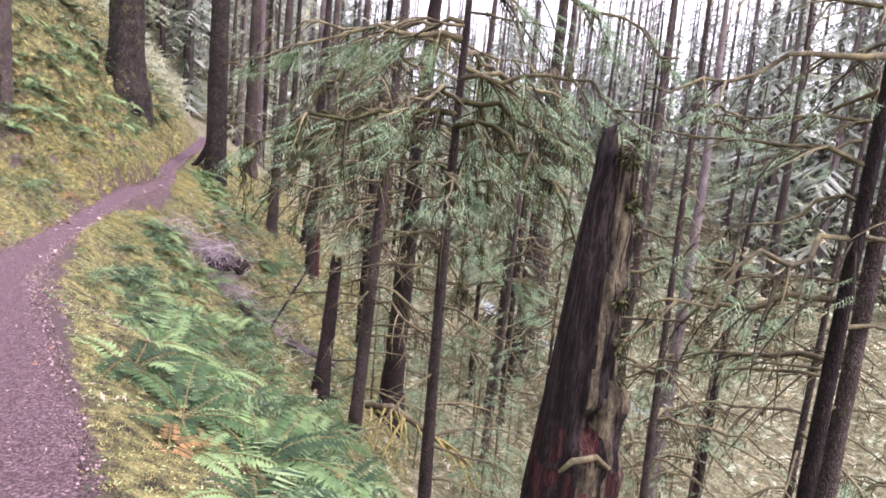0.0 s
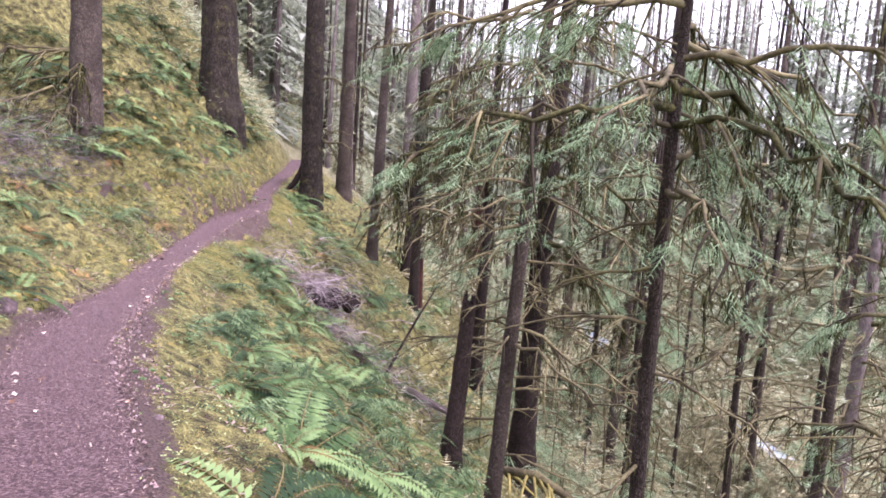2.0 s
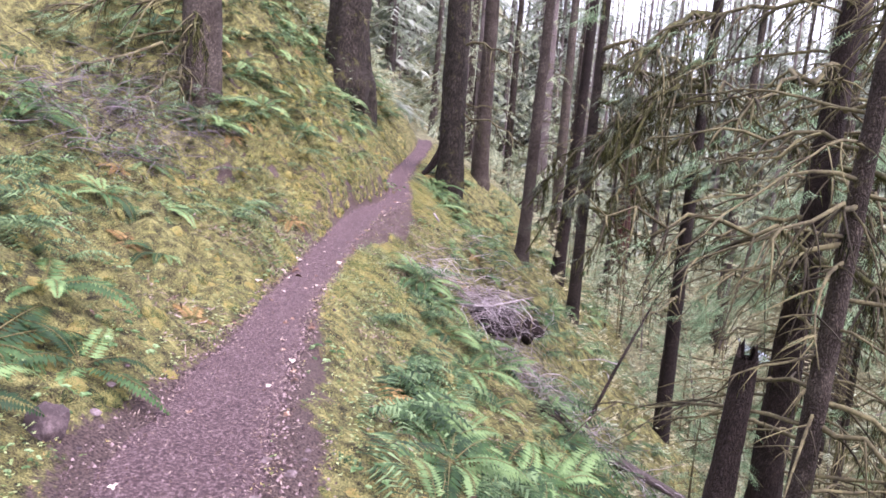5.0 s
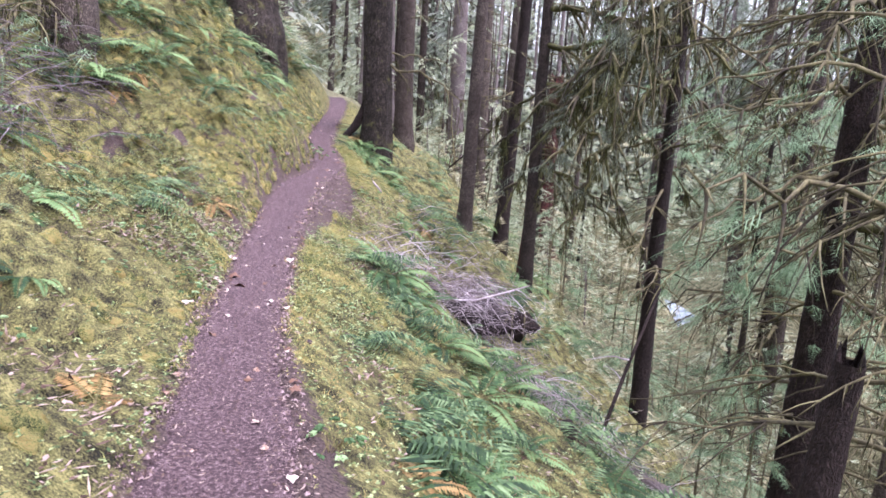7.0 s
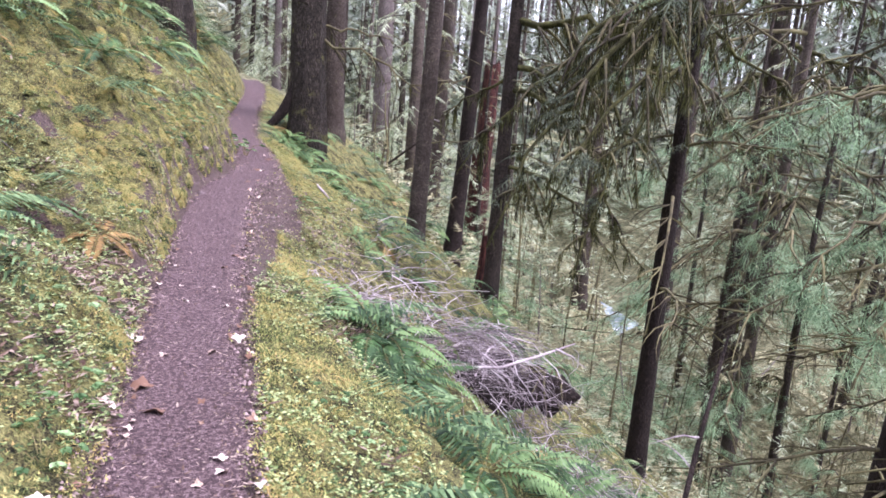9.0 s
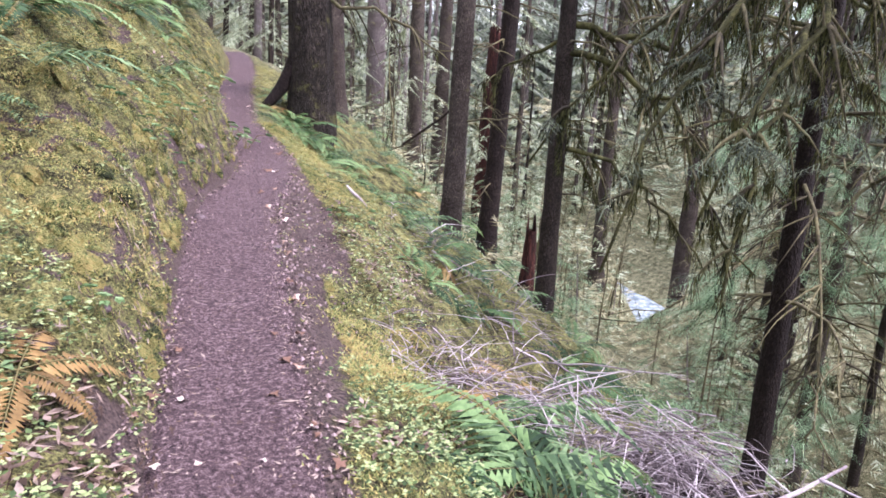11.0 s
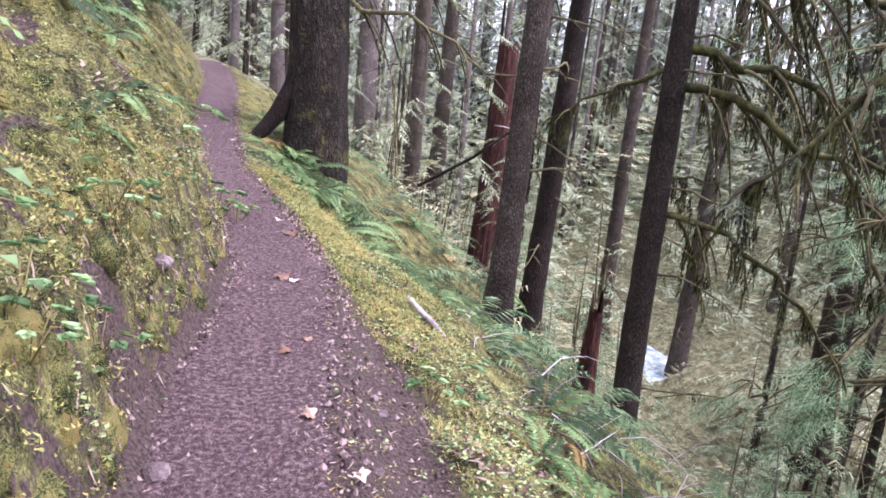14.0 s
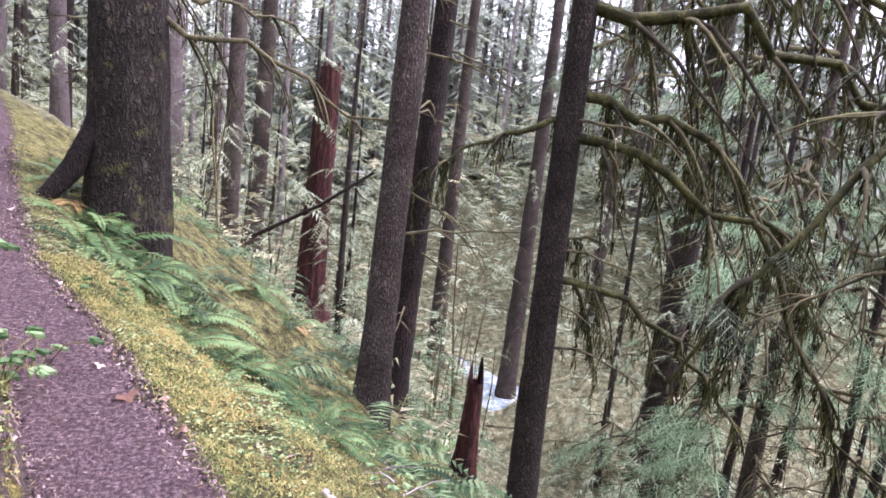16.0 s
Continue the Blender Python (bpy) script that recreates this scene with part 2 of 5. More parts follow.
def tube(mesh, pts, radii, n=6, slot=0, rough=0.0, flute=0.0, seed=0.0, cap=True):
    """A round, uneven limb through pts."""
    verts, faces = [], []
    pts = [Vector(p) for p in pts]
    side = Vector((1, 0, 0))
    for k, p in enumerate(pts):
        way = (pts[min(k + 1, len(pts) - 1)] - pts[max(k - 1, 0)])
        way = way.normalized() if way.length > 1e-6 else Vector((0, 0, 1))
        if abs(way.dot(side)) > 0.9:
            side = Vector((0, 1, 0))
        u = (side - way * way.dot(side)).normalized()
        w = way.cross(u)
        side = u
        for j in range(n):
            a = 2 * math.pi * j / n
            r = radii[k]
            if rough:
                r *= 1 + rough * noise.noise((math.cos(a) * 1.7 + seed, math.sin(a) * 1.7, p.z * 1.1 + seed)) + 0.7 * rough * noise.noise((math.cos(a) * 5 + seed, math.sin(a) * 5, p.z * 4.5))
            if flute:
                r *= 1 + flute * math.sin(a * 5 + seed) * math.cos(a * 3 - seed * 2)
            verts.append(p + u * (r * math.cos(a)) + w * (r * math.sin(a)))
    for k in range(len(pts) - 1):
        for j in range(n):
            faces.append((k * n + j, k * n + (j + 1) % n, (k + 1) * n + (j + 1) % n, (k + 1) * n + j))
    if cap:
        faces.append(tuple(range((len(pts) - 1) * n, len(pts) * n)))
    mesh.add(verts, faces, slot)


def blade(mesh, p, way, up, length, width, slot=0, droop=0.0):
    """A small pointed leaf of two bent halves."""
    way = way.normalized()
    s = way.cross(up)
    s = s.normalized() * width if s.length > 1e-5 else Vector((width, 0, 0))
    tip = p + way * length - Vector((0, 0, droop * length))
    mid = p + way * (length * 0.45)
    mesh.add([p, mid + s, tip, mid - s], [(0, 1, 2), (0, 2, 3)], slot)


# ---- the lie of the land ----
LINE_Y = [-8, -3, 0, 3.4, 4.9, 8.5, 10.5, 12, 13, 14, 16, 18, 19.5, 21, 22, 24.5, 26.2, 27.5, 29.7, 33, 38, 60]
LINE_X = [4.6, 1.7, -0.15, -2.15, -3.1, -5.45, -6.2, -6.65, -7.05, -7.3, -7.82, -8.25, -8.55, -8.55, -8.7, -9.63, -9.97, -10.2, -10.5, -11.3, -13, -22]
LEVEL_Y = [-8, 0, 3, 6, 9, 12, 15, 18, 20, 22, 25, 27.5, 30, 34, 60]
LEVEL_Z = [1.1, 0.65, 0.5, 0.3, 0.05, -0.1, -0.12, 0, 0.06, 0.1, 0.3, 0.6, 0.9, 1.2, 2]
_ys = np.arange(-40, 120, 0.1)


def _soft(values):
    ker = np.ones(13) / 13
    return np.convolve(np.pad(values, 6, mode="edge"), ker, "valid")


_xs = _soft(np.interp(_ys, LINE_Y, LINE_X))
_xs = np.where(_ys < -7, 4.6 + (-8 - _ys) * 0.55, _xs)
_zs = _soft(np.interp(_ys, LEVEL_Y, LEVEL_Z))
_cs = 1 / np.sqrt(1 + np.gradient(_xs, 0.1) ** 2)


def trail_x(y):
    return float(np.interp(y, _ys, _xs))


def trail_z(y):
    return float(np.interp(y, _ys, _zs))


def half_width(y):
    return float(np.interp(y, [0, 6, 9, 11, 13, 18, 20, 22, 24, 30], [0.42, 0.45, 0.46, 0.36, 0.3, 0.34, 0.36, 0.3, 0.31, 0.28]))


DROP_U = [0, 0.3, 1, 3, 4.5, 5.5, 8, 12, 16, 18, 28, 32, 50, 95, 300]
DROP_Z = [0, -0.12, -0.5, -1.9, -3.3, -4.3, -6.6, -9.3, -10.9, -11, -11, -9, -5, 0, 22]
RISE_U = [0, 0.15, 0.4, 1, 2.5, 6, 15, 60, 300]
RISE_Z = [0, 0.12, 0.3, 0.65, 1.6, 3.8, 9, 35, 150]


def across(x, y):
    """Signed distance from the middle of the trail: positive downhill."""
    return (x - trail_x(y)) * float(np.interp(y, _ys, _cs))


def river_x(y):
    return 7.2 + (40 - y) * 0.4 if y < 40 else 7.2 - (y - 40) * 0.3


def land(x, y, detail=True):
    """Height of the ground."""
    d = across(x, y)
    hw = half_width(y)
    z = trail_z(y)
    if d > hw:
        u = d - hw
        z += float(np.interp(u, DROP_U, DROP_Z)) * (1 - float(np.interp(y, [4, 22], [0.3, 0])) * min(1, u / 14))
        rough = min(1, u / 0.8)
        bed = abs(x - river_x(y))
        if bed < 5 and y > 33:
            z -= 1.5 * (1 - max(0, bed - 1.8) / 3.2)
        z += 2.8 * math.exp(-((x - river_x(y) + 4.4) / 1.9) ** 2) * float(np.interp(y, [20, 26, 37.5, 39.5, 41, 43], [0, 1, 1, 0, 0, 1]))
    elif d < -hw:
        u = -d - hw
        z += float(np.interp(u, RISE_U, RISE_Z)) * float(np.interp(y, [0, 6, 12, 17, 20, 24, 30], [1.0, 1.0, 0.75, 0.9, 1.5, 1.9, 1.9]))
        z += min(1, u / 0.17) * float(np.interp(y, [15.5, 17.5, 22.5, 24.5], [0, 0.42, 0.4, 0.1]))
        rough = min(1, u / 0.8)
    else:
        rough = 0
        z -= 0.035 * (1 - (d / hw) ** 2)
    if detail:
        bank = 1.7 if d < 0 else 1.1
        z += rough * (0.28 * noise.noise((x * 0.45, y * 0.45, 0)) + bank * (0.12 * noise.noise((x * 1.5, y * 1.5, 3)) + 0.06 * noise.noise((x * 4.5, y * 4.5, 7))))
        lump = float(np.interp(y, [8, 14, 27, 31], [1.0, 2.1, 2.1, 1.0])) if d < 0 else 0.6
        z += rough * lump * (0.15 * (abs(noise.noise((x * 2.1, y * 2.1, 12))) - 0.2) + 0.085 * (abs(noise.noise((x * 4.8, y * 4.8, 15))) - 0.2))
        if d > hw:
            z -= 0.2 * min(1, (d - hw) / 0.22) * float(np.interp(y, [16.8, 17.8, 20.6, 21.6], [0, 1, 1, 0])) * (0.75 + 0.6 * noise.noise((x * 2.5, y * 2.5, 27)))
        z += 0.008 * noise.noise((x * 3, y * 3, 1)) + 0.003 * noise.noise((x * 14, y * 14, 5))
    return z


def steps(fine_from, fine_to, step, grow, low, high):
    """Grid lines: even in the middle, widening outwards."""
    mid = list(np.arange(fine_from, fine_to + 1e-6, step))
    up, s = [], step
    while mid[-1] + sum(up) < high:
        s *= grow
        up.append(s)
    ups = list(mid[-1] + np.cumsum(up))
    dn, s = [], step
    while mid[0] - sum(dn) > low:
        s *= grow
        dn.append(s)
    return list((mid[0] - np.cumsum(dn))[::-1]) + mid + ups


def bareness(x, y):
    """From 0 under moss to 1 where the soil lies open beside the trail."""
    d, hw = across(x, y), half_width(y)
    n = noise.noise((x * 1.6, y * 1.6, 21)) + 0.5 * noise.noise((x * 5, y * 5, 23))
    if d > 0:
        u = d - hw
        reach = float(np.interp(y, [0, 5, 8, 10, 13, 16, 17.5, 19, 20.5, 21.5, 30], [0.02, 0.05, 0.25, 0.25, 0.02, 0.05, 0.25, 0.42, 0.32, 0.05, 0.02]))
    else:
        u = -d - hw
        reach = float(np.interp(y, [0, 7, 9, 11, 16, 17.5, 20, 21.5, 23, 30], [0.0, 0.03, 0.14, 0.0, 0.0, 0.03, 0.05, 0.05, 0.02, 0.0]))
        holes = noise.noise((x * 2.1, y * 2.1, 12))
        if 15 < y < 26 and abs(holes) < 0.05:
            reach = max(reach, u + 0.1)
    return min(1.0, max(0.0, 0.5 + (reach * (1 + 0.9 * n) - u) / 0.3))


def bare(x, y):
    return bareness(x, y) > 0.55


ground_mesh = Mesh()
offs = steps(-2.4, 2.6, 0.07, 1.09, -300, 300)
rows_y = steps(-1, 31, 0.09, 1.09, -150, 400)
for y in rows_y:
    x0 = trail_x(max(-30, min(70, y)))
    for o in offs:
        ground_mesh.v.append((x0 + o, y, land(x0 + o, y)))
nc = len(offs)
for r in range(len(rows_y) - 1):
    for c in range(nc - 1):
        a = r * nc + c
        ground_mesh.f.append((a, a + 1, a + nc + 1, a + nc))
        far = offs[c] > 7 or rows_y[r] > 33 or offs[c] < -9
        ground_mesh.m.append(1 if far else 0)
ground = whole("ground", ground_mesh, [SOIL, SLOPE], "mossy forest hillside falling steeply to a river", "ground", kind="structure")
worn = ground.data.attributes.new("bare_earth", "FLOAT", "POINT")
worn.data.foreach_set("value", [bareness(p[0], p[1]) if -3 < p[1] < 34 and abs(p[0] - trail_x(p[1])) < 3 else 0.0 for p in ground_mesh.v])

trail_mesh = Mesh()
NT = 15
ty = list(np.arange(-6, 34, 0.06))
for y in ty:
    x0, hw, c = trail_x(y), half_width(y), float(np.interp(y, _ys, _cs))
    wl = hw * (1.06 + 0.22 * noise.noise((y * 1.3, 0, 11)) + 0.12 * noise.noise((y * 5, 0, 13)))
    wr = hw * (1.06 + 0.26 * noise.noise((y * 1.1, 5, 17)) + 0.14 * noise.noise((y * 4.5, 5, 19)))
    for k in range(NT):
        q = -1 + 2 * k / (NT - 1)
        o = q * (wr if q > 0 else wl) / c
        z = land(x0 + o, y) + 0.022 - 0.06 * abs(q) ** 6 + 0.004 * noise.noise((x0 * 3 + o * 9, y * 9, 2))
        trail_mesh.v.append((x0 + o, y, z))
for r in range(len(ty) - 1):
    for k in range(NT - 1):
        a = r * NT + k
        trail_mesh.f.append((a, a + 1, a + NT + 1, a + NT))
        trail_mesh.m.append(0)
whole("trail", trail_mesh, [DIRT], "narrow trodden trail of reddish brown dirt", "trail", kind="structure")

WATER_Z = -10.5
water_mesh = Mesh()
for y in np.arange(33, 90, 1.5):
    for o in (-2.3, -1.2, 0, 1.2, 2.3):
        water_mesh.v.append((river_x(y) + o, y, WATER_Z + 0.1 * noise.noise((o * 0.8, y * 0.8, 0))))
for r in range(37):
    for c in range(4):
        a = r * 5 + c
        water_mesh.f.append((a, a + 1, a + 6, a + 5))
        water_mesh.m.append(0)
whole("river", water_mesh, [WATER], "pale rushing river at the foot of the slope", "river", kind="structure")

# ---- trees ----
def spray(mesh, base, way, length, rng, slot=0, pairs=9, width=0.4, far=False, fat=0.14):
    """A flat drooping evergreen spray: a twig with short leafy side shoots."""
    way = way.normalized()
    flat = way.cross(Vector((0, 0, 1)))
    flat = flat.normalized() if flat.length > 1e-4 else Vector((1, 0, 0))
    up = flat.cross(way)
    for k in range(pairs):
        t = (k + 0.5) / pairs
        p = base + way * (length * t) - Vector((0, 0, length * 0.28 * t * t))
        reach = length * width * (1 - t) ** 0.7 * (0.7 + 0.5 * rng.random()) + length * 0.05
        for s in (-1, 1):
            d = flat * s + way * (0.6 + 0.3 * rng.random()) - Vector((0, 0, 0.25 + 0.3 * rng.random()))
            if far:
                d.normalize()
                e = way * (reach * fat)
                mesh.add([p - e, p + e, p + d * reach], [(0, 1, 2)], slot)
            else:
                d.normalize()
                e = way * (reach * 0.034 + 0.0015)
                mesh.add([p - e, p + e, p + d * reach], [(0, 1, 2)], slot)
                for f, g in ((0.3, 1), (0.42, -1), (0.62, 1)):
                    b = p + d * (reach * f)
                    h = (d + flat * (0.1 * s) + way * (0.75 * g) + up * rng.uniform(-0.3, 0.15)).normalized() * (reach * (0.75 - 0.5 * f))
                    e2 = d * (reach * 0.034 + 0.0012)
                    mesh.add([b - e2, b + e2, b + h], [(0, 1, 2)], slot)
    blade(mesh, base, way - Vector((0, 0, 0.15)), up, length, length * 0.015, slot)


def limb_curve(base, heading, length, rise, sag, rng, n=6):
    pts = []
    wob = rng.uniform(-0.25, 0.25)
    for k in range(n + 1):
        t = k / n
        h = heading + wob * t * t
        pts.append(Vector(base) + Vector((math.cos(h) * length * t, math.sin(h) * length * t, length * (rise * t - sag * t * t) + rng.uniform(-0.02, 0.02) * length)))
    return pts


def trunk_points(h, lean, rng, n=14):
    pts = []
    bx, by = rng.uniform(-0.01, 0.01) * h, rng.uniform(-0.01, 0.01) * h
    for k in range(n + 1):
        z = -1.2 + (h + 1.2) * (k / n) ** 1.3
        w = math.sin(3 * z / max(h, 1))
        pts.append(Vector((lean[0] * z + bx * w, lean[1] * z + by * w, z)))
    return pts


def at_height(pts, z):
    for a, b in zip(pts, pts[1:]):
        if a.z <= z <= b.z:
            return a.lerp(b, (z - a.z) / (b.z - a.z))
    return pts[-1]


def strand(m, p, rng, low, high, slot=1):
    """A short hanging wisp of moss, two crossed slips."""
    ln, w = rng.uniform(low, high), rng.uniform(0.003, 0.008)
    s = Vector((rng.uniform(-1, 1), rng.uniform(-1, 1), 0)).normalized() * w
    d = Vector((rng.uniform(-0.35, 0.35), rng.uniform(-0.35, 0.35), -1)) * ln
    m.add([p - s, p + s, p + d * 0.5 + s * 0.8, p + d, p + d * 0.5 - s * 0.8], [(0, 1, 2, 4), (4, 2, 3)], slot)


def drape(m, p, rng):
    """A dead twig hanging straight down, wrapped in ragged moss."""
    ln = rng.uniform(0.12, 0.3) if rng.random() < 0.6 else rng.uniform(0.3, 0.75)
    c = [p]
    for k in range(4):
        c.append(c[-1] + Vector((rng.gauss(0, 0.12), rng.gauss(0, 0.12), -1)) * (ln / 4))
    tube(m, c, [0.006, 0.007, 0.006, 0.004, 0.002], 3, 1)
    for k in range(int(16 + ln * 80)):
        i = min(3, int(4 * rng.random() ** 1.2))
        strand(m, c[i].lerp(c[i + 1], rng.random()) + Vector((rng.gauss(0, 0.018), rng.gauss(0, 0.018), 0)), rng, 0.04, 0.13)


def bough(top, base, a, ln, rise, sag, sprays, strands, rng, leaf):
    """A long limb with side twigs, hanging moss and evergreen sprays."""
    m = Mesh()
    c = limb_curve(base, a, ln, rise, sag, rng, 10)
    heavy = strands >= 30
    r0 = (0.012 + 0.009 * ln) * (1.35 if heavy else 1)
    for i in range(2, 11):
        c[i] += Vector((rng.gauss(0, 0.02), rng.gauss(0, 0.02), rng.gauss(0, 0.022))) * ln
    tube(m, c, [r0 * (1 - 0.8 * i / 10) for i in range(11)], 7, 2 if heavy else 0, 0.3)
    twigs = [c]
    for q in range(int(ln * 5)):
        i = rng.randint(1, 9)
        c2 = limb_curve(c[i], a + rng.choice((-1, 1)) * rng.uniform(0.3, 1.2), ln * rng.uniform(0.12, 0.4) * (1.15 - i / 10), rng.uniform(-0.9, 0.0), rng.uniform(0.3, 1.2), rng, 5)
        tube(m, c2, [r0 * 0.45 * (1 - 0.8 * j / 5) for j in range(6)], 4, 0)
        twigs.append(c2)
    for c2 in twigs:
        span = (c2[-1] - c2[0]).length
        for _ in range(int(span * strands * 1.5 + rng.random())):
            i = rng.randint(0, len(c2) - 2)
            p = c2[i].lerp(c2[i + 1], rng.random())
            strand(m, p, rng, 0.02, 0.3 if rng.random() < 0.1 else 0.1)
        for _ in range(int(span * strands / 26 + rng.random())):
            i = rng.randint(0, len(c2) - 2)
            p = c2[i].lerp(c2[i + 1], rng.random())
            for _k in range(16):
                strand(m, p + Vector((rng.gauss(0, 0.03), rng.gauss(0, 0.03), rng.uniform(-0.12, 0.02))), rng, 0.05, 0.24)
    if heavy:
        for q in range(int(ln * 8)):
            c2 = rng.choice(twigs[:1] * 3 + twigs)
            i = rng.randint(0, len(c2) - 2)
            drape(m, c2[i].lerp(c2[i + 1], rng.random()), rng)
    b = part("branch", m, [TWIG, HANG, MOSSLIMB], top)
    if sprays:
        m = Mesh()
        for q in range(int(sprays * 1.05)):
            c2 = rng.choice(twigs)
            i = rng.randint(len(c2) // 3, len(c2) - 2)
            h = a + rng.uniform(-1.2, 1.2)
            spray(m, c2[i].lerp(c2[i + 1], rng.random()), Vector((math.cos(h), math.sin(h), rng.uniform(-0.6, -0.1))), rng.uniform(0.26, 0.55) * (1 + 0.35 * max(0, ln - 3.2)), rng, 0, 10, 0.36)
        part("foliage", m, [leaf], b)


def tree(x, y, d, bark, label, h=16.0, lean=(0, 0), seed=1, limbs=0, limb_low=1.0, limb_high=6.0, limb_len=1.8, moss=0.4, crown=0, crown_low=4.0,
         crown_len=2.4, leaf=None, flare=0.35, sides=12, group="trees on the slope", heading=None, hang=0.0, z=None, pairs=9, fl=0.05, full=1.0, boughs=(), broken=False, far=False):
    rng = random.Random(seed)
    z0 = land(x, y) if z is None else z
    top = holder("tree", (x, y, z0), label, "tree", group)
    pts = trunk_points(h, lean, rng, 14 if far else 64)
    radii = []
    for p in pts:
        t = max(0, p.z) / h
        radii.append(d / 2 * ((1 - (0.35 if broken else 0.75) * t) + flare * math.exp(-max(0, p.z) * 2.2)))
    m = Mesh()
    tube(m, pts, radii, sides, 0, 0.1, fl, seed * 1.7, cap=not broken)
    if broken:
        for j in range(sides):
            p = m.v[-sides + j]
            q = m.v[-sides + (j + 1) % sides]
            c0 = pts[-1]
            hgt = rng.uniform(0.02, 0.35)
            m.add([p, q, (p + q) / 2 * 0.8 + c0 * 0.2 + Vector((0, 0, hgt)), c0 - Vector((0, 0, 0.3))], [(0, 1, 2), (0, 2, 3), (2, 1, 3)])
    part("trunk", m, bark, top)
    for hz, a, ln, rise, sag, sprays, strands in boughs:
        bough(top, at_height(pts, hz), a, ln, rise, sag, sprays, strands, rng, leaf or NEEDLE)
    for k in range(limbs):
        m = Mesh()
        zz = limb_low + (limb_high - limb_low) * (k + rng.random()) / limbs
        a = rng.uniform(0, 2 * math.pi) if heading is None else heading + rng.uniform(-1.1, 1.1)
        ln = limb_len * rng.uniform(0.5, 1.15)
        c = limb_curve(at_height(pts, zz), a, ln, rng.uniform(-0.25, 0.3), rng.uniform(0.1, 0.5), rng)
        r0 = 0.012 + 0.014 * ln / 2
        tube(m, c, [r0 * (1 - 0.8 * i / 6) for i in range(7)], 5, 0)
        for q in range(int(ln * 4)):
            i = rng.randint(1, 5)
            c2 = limb_curve(c[i], a + rng.choice((-1, 1)) * rng.uniform(0.4, 1.1), ln * rng.uniform(0.15, 0.45), rng.uniform(-0.3, 0.15), 0.4, rng, 4)
            tube(m, c2, [r0 * 0.5 * (1 - 0.8 * j / 4) for j in range(5)], 3, 0)
            if hang and rng.random() < hang:
                for _ in range(3):
                    p = c2[rng.randint(0, 4)]
                    blade(m, p, Vector((rng.uniform(-0.15, 0.15), rng.uniform(-0.15, 0.15), -1)), Vector((rng.random() - 0.5, rng.random() - 0.5, 0)), rng.uniform(0.05, 0.2), rng.uniform(0.003, 0.008), 1)
        if hang:
            for _ in range(int(ln * 48 * hang)):
                i = rng.randint(0, 5)
                p = c[i].lerp(c[i + 1], rng.random())
                blade(m, p, Vector((rng.uniform(-0.15, 0.15), rng.uniform(-0.15, 0.15), -1)), Vector((rng.random() - 0.5, rng.random() - 0.5, 0)), rng.uniform(0.04, 0.22), rng.uniform(0.003, 0.009), 1)
        part("dead_branch", m, [TWIG, HANG], top)
    if crown:
        m = Mesh()
        for k in range(crown):
            t = ((k + rng.random()) / crown) ** 1.5
            zz = crown_low + (h - crown_low) * t
            a = rng.uniform(0, 2 * math.pi)
            ln = crown_len * (1 - 0.75 * t) * rng.uniform(0.7, 1.2)
            c = limb_curve(at_height(pts, zz), a, ln, 0.1, 0.55, rng)
            tube(m, c, [0.02 * (1 - 0.85 * i / 6) for i in range(7)], 3, 1)
            for q in range(max(3, int(9 * full))):
                i = rng.randint(1, 5)
                b = a + rng.choice((-1, 1)) * rng.uniform(0.2, 1.3)
                spray(m, c[i].lerp(c[i + 1], rng.random()), Vector((math.cos(b), math.sin(b), -0.35)), ln * rng.uniform(0.2, 0.36), rng, 0, pairs, 0.28, far)
            spray(m, c[5], Vector((math.cos(a), math.sin(a), -0.5)), ln * 0.33, rng, 0, pairs, 0.28, far)
        part("crown", m, [leaf or NEEDLE, TWIG], top)
    return top

FIRBARK = bark_material("fir_bark", [(0.022, 0.017, 0.013), (0.08, 0.063, 0.05), (0.21, 0.17, 0.14)], 0.045, 5.5, 0.035, 0.25, 0.5)

# trees that stand along the walk
W, E_, S_, N_ = math.pi, 0.0, -math.pi / 2, math.pi / 2
tree(-8.76, 26.9, 0.77, FIRBARK, "huge rough-barked conifer with flared roots beside the trail", 24, (0.0, 0), 3, flare=0.16, sides=26, fl=0.07,
     boughs=[(2.15, -0.15, 2.9, -0.1, 0.25, 0, 8), (2.35, 0.05, 2.1, 0.0, 0.1, 0, 6), (4.0, -0.5, 3, 0.1, 0.3, 0, 8)])
def spur_root():
    m = Mesh()
    tube(m, [(-8.98, 26.8, 1.5), (-9.1, 26.76, 1.0), (-9.24, 26.7, 0.65), (-9.42, 26.62, 0.42), (-9.65, 26.5, 0.25)], [0.05, 0.1, 0.11, 0.09, 0.04], 10, 0, 0.25)
    for ob in [o for o in scene.objects if o.get("label", "").startswith("huge rough-barked")]:
        m.v = [p - ob.location for p in m.v]
        part("root", m, DARKBARK, ob)


spur_root()
tree(-7.95, 43.0, 0.85, PALEBARK, "pale grey conifer trunk on the slope", 24, (0.0, 0), 4, limbs=14, limb_low=2, limb_high=11)
tree(-6.25, 25.8, 0.36, BARK, "slim knobbly brown conifer trunk", 18, (0.012, 0), 5, limbs=9, limb_low=1.5, limb_high=7, limb_len=1.4)
tree(-5.36, 27.6, 0.38, DARKBARK, "dark dead leaning conifer trunk", 8.2, (0.03, 0), 6, limbs=6, limb_len=1.6, broken=True)
tree(-3.68, 41.0, 1.0, ROT, "broken red rotten snag among the trees", 8.0, (0.02, 0), 7, z=-5.5, broken=True, flare=0.8, sides=18, fl=0.12)
